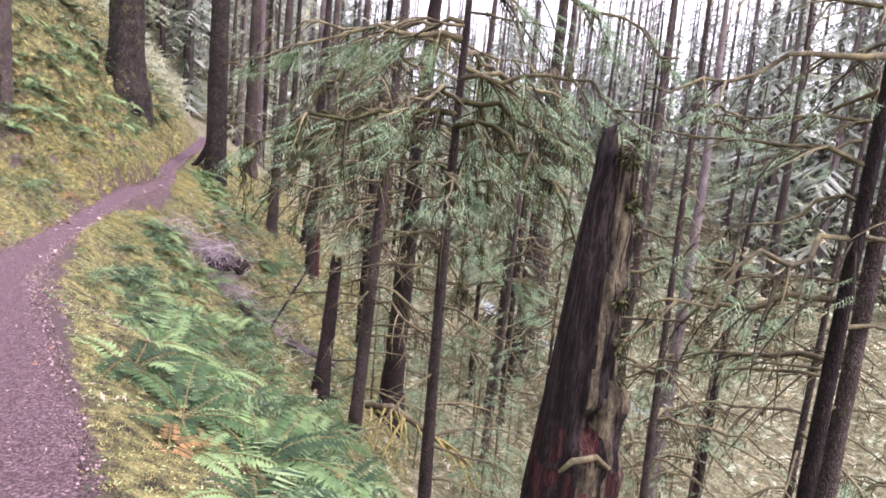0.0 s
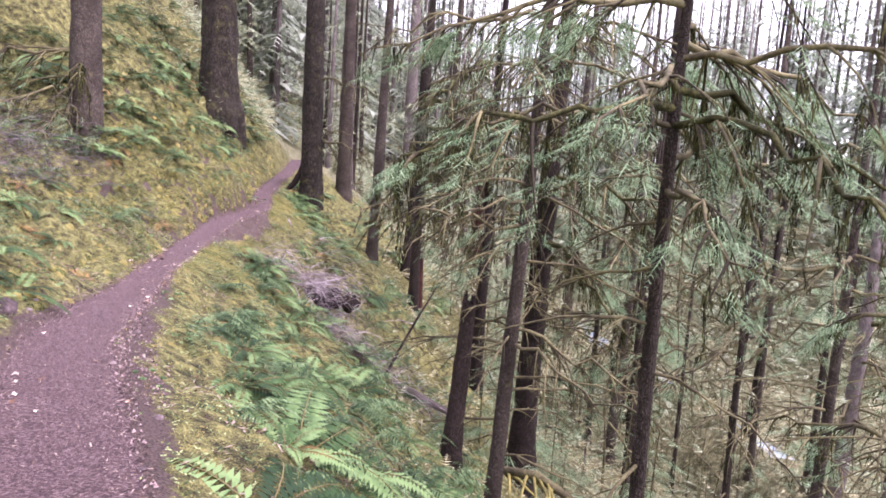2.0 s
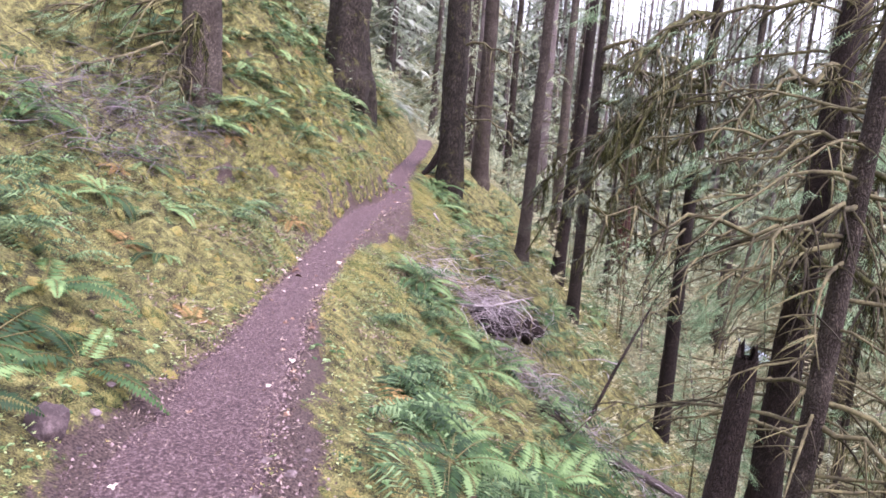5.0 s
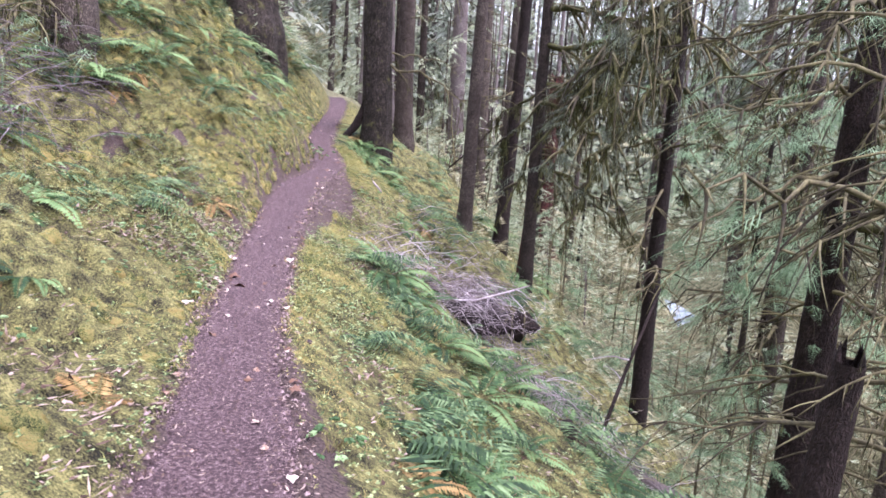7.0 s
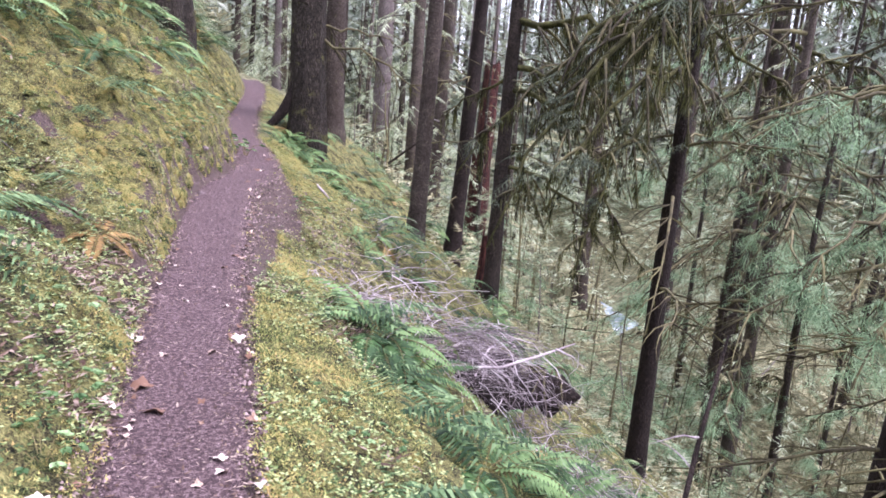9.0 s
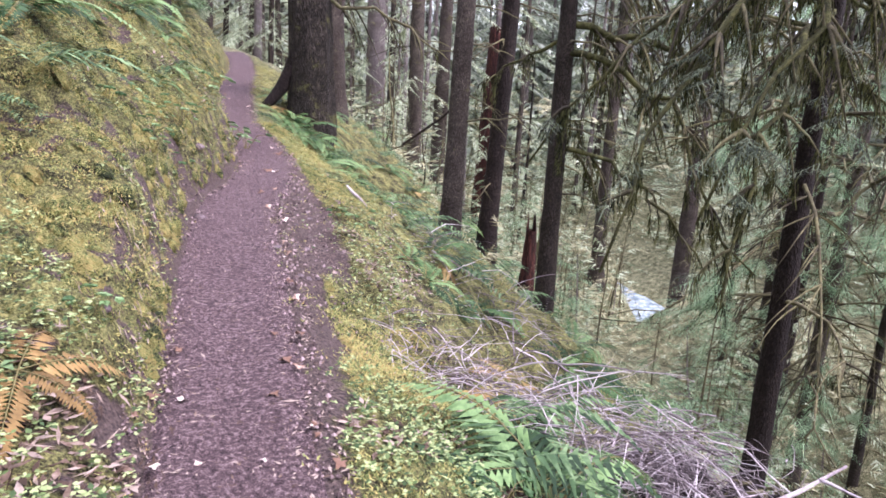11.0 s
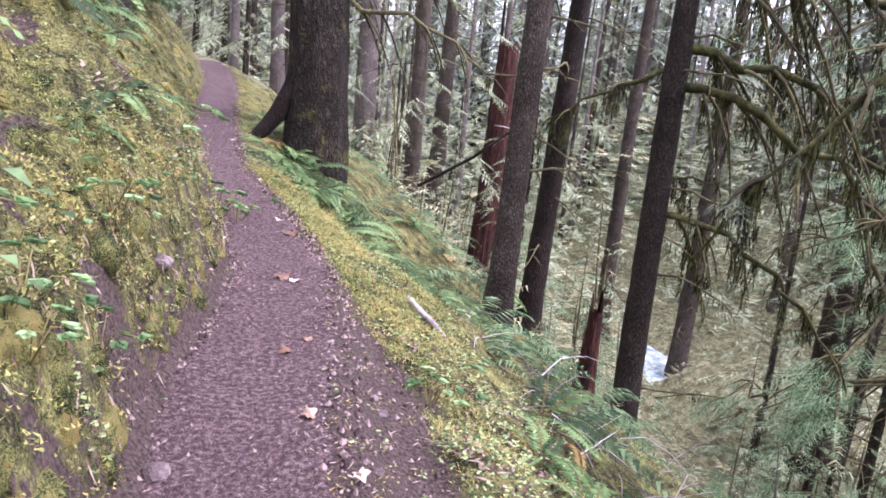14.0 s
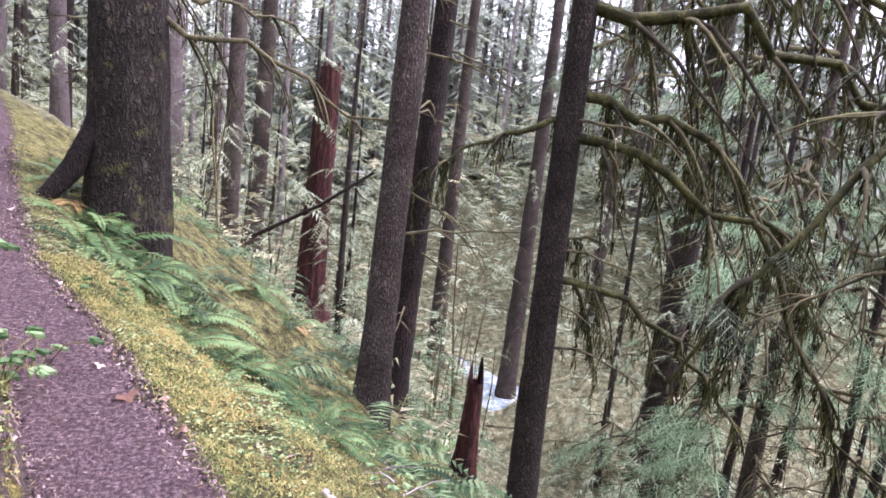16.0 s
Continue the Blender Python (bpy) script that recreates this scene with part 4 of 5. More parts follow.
# ---- ferns ----
def frond_mesh(seed, length, arch, sag, mat):
    rng = random.Random(seed)
    m = Mesh()
    bend = rng.uniform(-0.25, 0.25)

    def at(t):
        return Vector((length * t * (1 - 0.12 * t), length * bend * t * t, length * (arch * t - sag * t * t)))

    spine = [at(k / 8) for k in range(9)]
    tube(m, spine, [0.005 * (1 - 0.8 * k / 8) for k in range(9)], 3, 1, cap=False)
    pairs = 21
    for k in range(pairs):
        t = 0.12 + 0.87 * k / pairs
        p, q = at(t), at(t + 0.03)
        way = (q - p).normalized()
        flat = way.cross(Vector((0, 0, 1))).normalized()
        up = flat.cross(way)
        reach = length * 0.16 * math.sin(math.pi * min(1, 0.28 + 0.72 * t)) ** 0.8 * rng.uniform(0.85, 1.1) + 0.006
        for s in (-1, 1):
            d = flat * s + way * 0.35 - up * 0.25 * rng.uniform(0.4, 1.4)
            blade(m, p, d, up, reach, length * 0.021, 0)
    return m.data("frond", [mat, STALK])


FRONDS = [frond_mesh(k, (0.62, 0.75, 0.85, 0.55, 0.95)[k], (0.75, 0.55, 0.6, 0.9, 0.65)[k], (0.75, 0.7, 0.55, 0.8, 0.8)[k], FERN) for k in range(5)]
OLD = [frond_mesh(10 + k, 0.6, 0.3, 0.5, FERNOLD) for k in range(2)]


def fern(seed, n):
    rng = random.Random(seed)
    top = holder("fern", (0, 0, -50), "arching green sword fern on the mossy slope", "fern", "sword ferns")
    for k in range(n):
        old = rng.random() < 0.1
        ob = new("frond", rng.choice(OLD if old else FRONDS))
        ob.parent = top
        ob.matrix_local = pose(0, 0, 0, rng.uniform(-14, 14), rng.uniform(-18, 14), 360 * (k + rng.uniform(-0.3, 0.3)) / n) @ Matrix.Scale(rng.uniform(0.75, 1.15), 4)
    return top


FERNS = [fern(500 + k, (7, 9, 10, 8, 11, 6)[k]) for k in range(6)]
used = set()


def withered(seed):
    rng = random.Random(seed)
    top = holder("fern", (0, 0, -50), "withered orange-brown fern on the bank", "fern", "withered ferns")
    for k in range(6):
        ob = new("frond", rng.choice(OLD))
        ob.parent = top
        ob.matrix_local = pose(0, 0, 0.03, rng.uniform(-14, 14), rng.uniform(-5, 25), 60 * (k + rng.uniform(-0.3, 0.3))) @ Matrix.Scale(rng.uniform(0.6, 1.0), 4)
    return top


DRY = withered(560)
DRY.location = (-5.55, 12.0, land(-5.55, 12.0))


def plant(x, y, s=1.0, kind=None, lean=16):
    """Set a fern; the first of each kind is moved, later ones are copies."""
    k = rng.randrange(6) if kind is None else kind
    z = land(x, y) - 0.02
    m = pose(x, y, z, 0, lean if across(x, y) < 0 else lean * 0.8, 0) @ pose(0, 0, 0, 0, 0, rng.uniform(0, 360)) @ Matrix.Scale(s, 4)
    if k in used:
        copy_thing(FERNS[k], m)
    else:
        used.add(k)
        FERNS[k].matrix_basis = m


rng = random.Random(9)
FIRST = ((-0.85, 3.6, 0.5), (-0.6, 4.1, 0.75), (-1.5, 4.4, 0.7), (-1.85, 5.2, 0.8), (-1.2, 4.9, 1.0), (-2.6, 6.0, 0.8), (-1.7, 6.2, 1.1), (-0.7, 5.6, 1.1), (-2.9, 7.2, 0.8), (-2.0, 7.4, 1.0),
                (-5.0, 11.6, 1.0), (-4.7, 11.0, 0.9), (-5.3, 12.3, 0.8), (-4.3, 12.0, 1.0), (-4.6, 10.2, 0.8), (-4.0, 11.2, 1.0), (-5.3, 14.4, 0.8), (-4.9, 14.0, 0.9), (-5.1, 15.2, 0.8), (-6.95, 20.1, 0.85), (-6.85, 21.4, 0.85), (-6.4, 20.8, 0.8),
                (-6.7, 23.7, 0.9), (-7.4, 23.6, 0.75), (-7.9, 24.2, 0.8), (-8.3, 24.8, 0.85), (-8.6, 25.4, 0.9), (-8.9, 25.9, 0.9), (-9.15, 26.4, 0.8), (-8.1, 25.3, 0.9), (-7.6, 24.9, 0.9), (-9.3, 27.4, 0.8), (-7.2, 24.4, 0.9), (-9.4, 28.3, 0.8),
                (-6.75, 9.6, 0.75), (-7.1, 9.2, 0.8), (-6.6, 8.6, 0.55), (-7.4, 10.0, 0.8), (-7.0, 8.0, 0.8), (-9.5, 21.2, 0.45), (-9.6, 21.7, 0.5), (-9.9, 22.2, 0.5), (-9.4, 20.4, 0.4), (-8.15, 12.3, 0.5))
for x, y, s in FIRST:
    plant(x, y, s * (1.35 if y < 8 else 1.15))
for q in range(30):
    y = rng.uniform(3, 28)
    side = rng.choice((-1, -1, 1))
    x = trail_x(y) + side * (half_width(y) + 0.3 + 2.6 * rng.random())
    copy_thing(DRY, pose(x, y, land(x, y), 0, 22, 0) @ pose(0, 0, 0, 0, 0, rng.uniform(0, 360)) @ Matrix.Scale(rng.uniform(0.5, 1.0), 4))
for q in range(24):
    y = rng.uniform(22.8, 28.5)
    x = trail_x(y) + half_width(y) + 0.5 + 0.8 * rng.random()
    if math.hypot(x + 8.76, y - 26.9) > 0.5:
        plant(x, y, rng.uniform(0.55, 0.95))
count = 0
for q in range(150):
    if q < 35:
        y, u = rng.uniform(5, 16.5), 0.95 + 2.8 * rng.random()
    elif q < 52:
        y, u = rng.uniform(15, 28), 1.05 + 3.2 * rng.random()
    elif q < 75:
        y, u = rng.uniform(23, 37), 2.5 + 6 * rng.random()
    else:
        y, u = rng.uniform(12, 30) if q < 110 else rng.uniform(18.5, 28), -0.9 - 3.6 * rng.random()
    d = (half_width(y) + abs(u)) * (1 if u > 0 else -1)
    x = trail_x(y) + d / float(np.interp(y, _ys, _cs))
    if math.hypot(x + 5.3, y - 17.4) > 0.9 and math.hypot(x + 4.2, y - 16.5) > 0.7:
        plant(x, y, rng.uniform(0.6, 1.2))
while count < 46:
    side = rng.random()
    y = rng.uniform(0.5, 33)
    hw = half_width(y)
    if side < 0.5:
        u = 1.0 + 6.0 * rng.random() ** 1.2
        d = hw + u
        keep = noise.noise((u * 0.5, y * 0.35, 31)) + (0.4 if y < 9 else 0.05)
    else:
        u = 0.9 + 5.5 * rng.random()
        d = -hw - u
        keep = noise.noise((u * 0.5, y * 0.35, 37)) + (0.5 if (y > 19 and u > 0.8) or u > 1.8 else -0.4)
    if keep < rng.uniform(-0.1, 0.35):
        continue
    x = trail_x(y) + d / float(np.interp(y, _ys, _cs))
    count += 1
    plant(x, y, rng.uniform(0.6, 1.25))

# ---- the mass of smaller ferns, too many to count ----
def fern_mass():
    rng = random.Random(93)
    m = Mesh()
    for q in range(620):
        if q < 200:
            y, d = rng.uniform(3, 17.5), 0.5 + 4.5 * rng.random()
        elif q < 290:
            y, d = rng.uniform(17, 32), 1.2 + 4.5 * rng.random()
        else:
            y, d = rng.uniform(9, 33), -0.7 - 5.0 * rng.random()
        x = trail_x(y) + (d + math.copysign(half_width(y), d)) / float(np.interp(y, _ys, _cs))
        if math.hypot(x + 5.4, y - 17.4) < 0.9:
            continue
        root = Vector((x, y, land(x, y) - 0.01))
        size = rng.uniform(0.4, 0.85)
        for f in range(rng.randint(6, 9)):
            a = rng.uniform(0, 6.28)
            ln = size * rng.uniform(0.7, 1.1)
            way = Vector((math.cos(a) + 0.35, math.sin(a), 0)).normalized()
            side = Vector((-way.y, way.x, 0))
            arch, sag = rng.uniform(0.5, 0.9), rng.uniform(0.7, 1.2)
            for k in range(15):
                t = 0.12 + 0.86 * k / 15
                p = root + way * (ln * t) + Vector((0, 0, ln * (arch * t - sag * t * t)))
                reach = ln * 0.17 * math.sin(math.pi * min(1, 0.28 + 0.72 * t)) + 0.005
                e = way * (ln * 0.02)
                for sgn in (-1, 1):
                    m.add([p - e, p + e, p + side * (sgn * reach) + way * (reach * 0.35) - Vector((0, 0, reach * rng.uniform(0.1, 0.5)))], [(0, 1, 2)])
    whole("fern_undergrowth", m, [FERNMASS], "dense small drooping ferns covering the banks", "ferns", kind="stuff", smooth=False)


FERNMASS = material("fern_mass", [(0.014, 0.034, 0.012), (0.05, 0.098, 0.035), (0.18, 0.265, 0.12)], 1.5, 0.6, 0, 9, vary=0.5, leaf=0.22, island=True)
fern_mass()

# ---- ground cover ----
def cover():
    rng = random.Random(12)
    moss, leafy, dead = Mesh(), Mesh(), Mesh()
    up = Vector((0, 0, 1))
    for q in range(100000):
        y = rng.uniform(1.0, 31) if q % 5 else rng.uniform(12, 26)
        right = rng.random() < 0.5
        u = -0.05 + (4.2 if right else 6.5) * rng.random() ** 1.8
        if q >= 58000:
            y = rng.uniform(13.5, 25)
            right = rng.random() < 0.3
            u = -0.05 + (1.0 if right else 2.3) * rng.random() ** 1.2
        c = float(np.interp(y, _ys, _cs))
        d = half_width(y) + u
        x = trail_x(y) + (d if right else -d) / c
        if bare(x, y) and rng.random() < 0.975:
            continue
        p = Vector((x, y, land(x, y)))
        n1 = noise.noise((x * 0.9, y * 0.9, 41)) + 0.5 * noise.noise((x * 3.2, y * 3.2, 43)) + (0.26 if y > 17 else 0.0 if y > 11.5 else -0.14) + (0.12 if u < 0.5 else 0) + rng.gauss(0, 0.22)
        if not right and 16 < y < 23 and u < 0.3 and rng.random() < 0.2:
            blade(dead, p + Vector((0.02, 0, 0.03)), Vector((rng.uniform(0.1, 0.6), rng.gauss(0, 0.3), -1)), Vector((1, 0, 0.3)), rng.uniform(0.03, 0.08), rng.uniform(0.003, 0.008))
        elif n1 > 0.06:
            p.z += 0.05 * max(0, n1) * (1 + noise.noise((x * 7, y * 7, 3)))
            for _ in range(8):
                w = Vector((rng.gauss(0, 1), rng.gauss(0, 1), rng.uniform(0.2, 1.3))).normalized()
                b = p + Vector((rng.gauss(0, 0.026), rng.gauss(0, 0.026), -0.004))
                s = Vector((-w.y, w.x, rng.uniform(-0.3, 0.3))) * rng.uniform(0.003, 0.0065)
                moss.add([b - s, b + s, b + w * rng.uniform(0.009, 0.024)], [(0, 1, 2)])
        elif n1 > -0.38:
            a = rng.uniform(0, 6.28)
            hgt = rng.uniform(0.01, 0.1)
            for j in range(3):
                b = a + j * 2.1
                blade(leafy, p + Vector((0, 0, hgt)), Vector((math.cos(b), math.sin(b), rng.uniform(-0.5, 0.5))), up, rng.uniform(0.01, 0.028), rng.uniform(0.005, 0.011))
        else:
            for _ in range(2):
                w = Vector((rng.gauss(0, 1), rng.gauss(0, 1), rng.uniform(-0.1, 0.4)))
                blade(dead, p + Vector((rng.gauss(0, 0.02), rng.gauss(0, 0.02), 0.01)), w, up, rng.uniform(0.02, 0.1), rng.uniform(0.003, 0.014))
    whole("moss", moss, [MOSS], "yellow-green moss carpet along the trail", "moss", kind="stuff", smooth=False)
    whole("ground_plants", leafy, [CLOVER], "low green clover-like leaves on the banks", "ground plants", kind="stuff", smooth=False)
    whole("leaf_litter", dead, [LITTER], "brown dead leaves and needles on the slope", "leaf litter", kind="stuff", smooth=False)


cover()

def moss_cushions():
    """Plump uneven pads of moss bulging from the banks."""
    rng = random.Random(17)
    m = Mesh()
    for q in range(2300):
        uphill = q % 4 < 3
        y = rng.uniform(9, 29) if q % 3 else rng.uniform(15, 25)
        u = (0.02 + 2.2 * rng.random() ** 1.9) if uphill else (0.03 + 1.0 * rng.random() ** 1.3)
        d = half_width(y) + u
        x = trail_x(y) + (-d if uphill else d) / float(np.interp(y, _ys, _cs))
        n1 = noise.noise((x * 0.9, y * 0.9, 41)) + 0.5 * noise.noise((x * 3.2, y * 3.2, 43)) + (0.26 if y > 17 else 0.0)
        if n1 < rng.uniform(-0.2, 0.25) or bare(x, y):
            continue
        z = land(x, y)
        up = Vector((z - land(x + 0.06, y), z - land(x, y + 0.06), 0.06)).normalized()
        side = up.cross(Vector((0, 1, 0.2))).normalized()
        along = side.cross(up)
        r = rng.uniform(0.03, 0.085) * (1.0 if uphill else 0.75)
        tall, seed = r * rng.uniform(0.35, 0.75), rng.uniform(0, 50)
        vs = []
        for k in range(5):
            f = k / 4 * 1.45 - 0.1
            for j in range(10):
                a = 2 * math.pi * j / 10
                w = 1 + 0.4 * noise.noise((math.cos(a) * 1.4 + seed, math.sin(a) * 1.4, f * 2))
                vs.append(Vector((x, y, z - 0.02)) + (side * math.cos(a) + along * math.sin(a)) * (r * w * math.cos(f)) + up * (tall * w * math.sin(f)))
        fs = [(k * 10 + j, k * 10 + (j + 1) % 10, (k + 1) * 10 + (j + 1) % 10, (k + 1) * 10 + j) for k in range(4) for j in range(10)]
        m.add(vs, fs + [tuple(range(40, 50))])
        for b in range(34):
            p = rng.choice(vs[10:])
            w = (up + Vector((rng.gauss(0, 0.8), rng.gauss(0, 0.8), rng.gauss(0, 0.8)))).normalized()
            e = Vector((-w.y, w.x, rng.uniform(-0.4, 0.4))) * 0.004
            p = p + Vector((rng.gauss(0, 0.01), rng.gauss(0, 0.01), 0))
            m.add([p - e, p + e, p + w * rng.uniform(0.012, 0.026)], [(0, 1, 2)])
    whole("moss_cushions", m, [MOSSPAD], "plump yellow and ochre moss cushions on the banks", "moss", kind="stuff")


MOSSPAD = material("moss_pad", [(0.02, 0.028, 0.01), (0.09, 0.11, 0.035), (0.23, 0.24, 0.075), (0.42, 0.37, 0.12), (0.36, 0.27, 0.095)], 14, 0.95, 1.0, 200, vary=0.35, island=True, relief=0.02, grit=1.5)
moss_cushions()

# ---- broad-leaved small plants ----
HERB = material("herb_leaf", [(0.06, 0.12, 0.045), (0.14, 0.24, 0.095), (0.3, 0.42, 0.21)], 3, 0.5, 0, 20, vary=0.6, leaf=0.3)


def herb(seed, n, reach):
    rng = random.Random(seed)
    top = holder("leafy_plant", (0, 0, -50), "low leafy plant with toothed pale green leaves", "plant", "leafy plants on the banks")
    for k in range(n):
        m = Mesh()
        a = 2 * math.pi * (k + rng.random()) / n
        ln = reach * rng.uniform(0.5, 1)
        tip = Vector((math.cos(a) * ln, math.sin(a) * ln, rng.uniform(0.04, 0.14)))
        tube(m, [(0, 0, -0.02), tip * 0.5 + Vector((0, 0, 0.05)), tip], [0.003, 0.0025, 0.002], 3, 1)
        for b in (-0.9, 0, 0.9):
            way = Vector((math.cos(a + b), math.sin(a + b), -0.15))
            w = way.cross(Vector((0, 0, 1))).normalized()
            size = rng.uniform(0.03, 0.055)
            rim = []
            for i in range(9):
                t = i / 8
                half = math.sin(math.pi * t ** 0.8) * 0.36 * size * (1.12 if i % 2 else 0.9)
                rim.append((tip + way * (size * t) + w * half + Vector((0, 0, 0.012)), tip + way * (size * t) - w * half + Vector((0, 0, 0.012)), tip + way * (size * t)))
            vs = [v for r in rim for v in r]
            m.add(vs, [f for i in range(8) for f in ((i * 3, i * 3 + 2, i * 3 + 5, i * 3 + 3), (i * 3 + 2, i * 3 + 1, i * 3 + 4, i * 3 + 5))], 0)
        part("leaf", m, [HERB, STALK], top)
    return top


HERBS = [herb(600 + k, (6, 8, 5)[k], (0.14, 0.2, 0.16)[k]) for k in range(3)]
rng = random.Random(14)
spots = [(-7.75, 20.35, 1.1), (-7.65, 20.55, 1.2), (-9.1, 22.0, 1.3), (-9.15, 22.3, 1.5), (-9.3, 21.7, 1.2), (-9.05, 22.55, 1.3), (-9.45, 22.6, 1.4), (-9.0, 18.9, 0.8), (-9.1, 19.9, 0.9), (-8.95, 19.3, 0.8), (-9.3, 19.0, 1.0)]
for q in range(130):
    y = rng.uniform(3, 30)
    s = rng.choice((-1, -1, 1))
    spots.append((trail_x(y) + s * (half_width(y) + 0.15 + 2.6 * rng.random() ** 1.3), y, rng.uniform(0.4, 0.9)))
for i, (x, y, s) in enumerate(spots):
    m = pose(x, y, land(x, y), 0, 10, 0) @ pose(0, 0, 0, 0, 0, rng.uniform(0, 360)) @ Matrix.Scale(s, 4)
    if i < 3:
        HERBS[i].matrix_basis = m
    else:
        copy_thing(HERBS[i % 3], m)

# ---- fallen leaves, stones and crumbs on the trail ----
def maple(seed):
    rng = random.Random(seed)
    m = Mesh()
    rim = []
    for k in range(20):
        a = 2 * math.pi * k / 20
        lobe = (0.55 + 0.45 * abs(math.cos(2.5 * a))) * (0.8 if k % 2 else 1.0)
        r = 0.05 * lobe * rng.uniform(0.85, 1.1)
        rim.append(Vector((r * math.cos(a), r * math.sin(a), 0.012 * math.sin(2 * a + seed) + rng.uniform(-0.004, 0.006))))
    m.add([Vector((0, 0, 0.006))] + rim, [(0, 1 + k, 1 + (k + 1) % 20) for k in range(20)])
    tube(m, [(-0.02, 0, 0.006), (-0.06, 0.01, 0.004)], [0.0015, 0.001], 3)
    return m.data("fallen_leaf", [LEAF])


LEAF = material("fallen_leaf", [(0.14, 0.075, 0.05), (0.3, 0.2, 0.15), (0.52, 0.42, 0.37)], 9, 0.7, 0.2, 40, vary=0.9)
MAPLES = [maple(k) for k in range(4)]
rng = random.Random(21)
fixed = [(-7.6, 14.35, 1.4), (-7.3, 15.05, 1.0), (-8.62, 22.27, 1.3), (-8.58, 21.3, 1.2), (-8.5, 21.25, 1.0), (-8.3, 19.6, 0.8), (-8.45, 20.2, 0.8), (-7.45, 14.1, 1.2), (-7.5, 13.2, 1.1)]
for q in range(150):
    if q < len(fixed):
        x, y, s = fixed[q]
    else:
        y = rng.uniform(4, 29) if q % 3 else rng.uniform(11, 17)
        x = trail_x(y) + rng.choice((-1, 1)) * half_width(y) * (1.1 - 0.9 * rng.random() ** 2)
        s = rng.uniform(0.3, 0.75)
    ob = tagged(new("fallen_leaf", rng.choice(MAPLES)), "curled pale brown fallen leaf on the trail", "leaf", "fallen leaves on the trail")
    ob.matrix_world = pose(x, y, land(x, y) + 0.03, rng.uniform(-22, 22), rng.uniform(-22, 22), rng.uniform(0, 360)) @ Matrix.Scale(s, 4)


def pebble(m, p, r, rng, slot=0):
    vs = [p + Vector(v) * (r * rng.uniform(0.6, 1.15)) for v in ((1, 0, -0.4), (-1, 0, -0.4), (0, 1, -0.4), (0, -1, -0.4), (0, 0, 0.8))]
    m.add(vs, [(4, 0, 2), (4, 2, 1), (4, 1, 3), (4, 3, 0)], slot)


def crumbs():
    rng = random.Random(33)
    m, bits = Mesh(), Mesh()
    for q in range(52000):
        y = rng.uniform(2.5, 28)
        hw = half_width(y)
        d = rng.choice((-1, 1)) * hw * (1.25 - 1.25 * rng.random())
        if 7 < y < 10 and rng.random() < 0.25:
            d = hw * rng.uniform(0.6, 1.9)
        if 17.5 < y < 21 and rng.random() < 0.5:
            d = hw + rng.uniform(-0.3, 1.2)
        x = trail_x(y) + d
        z = land(x, y) + 0.012
        if q % 3:
            pebble(m, Vector((x, y, z)), 0.003 + 0.015 * rng.random() ** 3, rng)
        else:
            blade(bits, Vector((x, y, z + 0.008)), Vector((rng.gauss(0, 1), rng.gauss(0, 1), rng.uniform(-0.1, 0.25))), Vector((0, 0, 1)), rng.uniform(0.008, 0.045), rng.uniform(0.0015, 0.006))
    whole("gravel", m, [CRUMB], "loose crumbs of purplish brown earth and gravel", "gravel", kind="stuff", smooth=False)
    whole("trail_litter", bits, [LITTER], "scraps of dead leaves trodden into the trail", "leaf litter", kind="stuff", smooth=False)


CRUMB = material("crumb", [(0.04, 0.026, 0.026), (0.12, 0.08, 0.08), (0.3, 0.22, 0.215)], 8, 0.95, 0, 40, vary=0.7, island=True)
crumbs()


def stone(x, y, r, seed, label="rounded grey-brown stone at the trail's edge", flat=0.6):
    rng = random.Random(seed)
    bm = bmesh.new()
    bmesh.ops.create_icosphere(bm, subdivisions=2, radius=r)
    for v in bm.verts:
        v.co *= 1 + 0.35 * noise.noise(v.co / r * 1.1 + Vector((seed, 0, 0)))
        v.co.z *= flat
    me = bpy.data.meshes.new("stone")
    bm.to_mesh(me)
    bm.free()
    me.materials.append(STONE)
    ob = tagged(new("stone", me), label, "stone", "stones by the trail")
    ob.location = (x, y, land(x, y) + r * flat * 0.3)
    ob.rotation_euler = (0, 0, rng.uniform(0, 6))


rng = random.Random(41)
stone(-6.35, 8.9, 0.11, 1, "purplish grey stone in the mossy bank", 1.1)
stone(-6.42, 8.95, 0.07, 2, "purplish grey stone in the mossy bank", 1.0)
stone(-9.0, 20.2, 0.055, 3)
stone(-8.75, 19.2, 0.05, 4)
for k in range(46):
    y = rng.choice((rng.uniform(7.5, 10), rng.uniform(17.5, 21), rng.uniform(5, 26)))
    s = 1 if rng.random() < 0.7 else -1
    stone(trail_x(y) + s * half_width(y) * rng.uniform(0.8, 1.7), y, rng.uniform(0.012, 0.036), 50 + k)

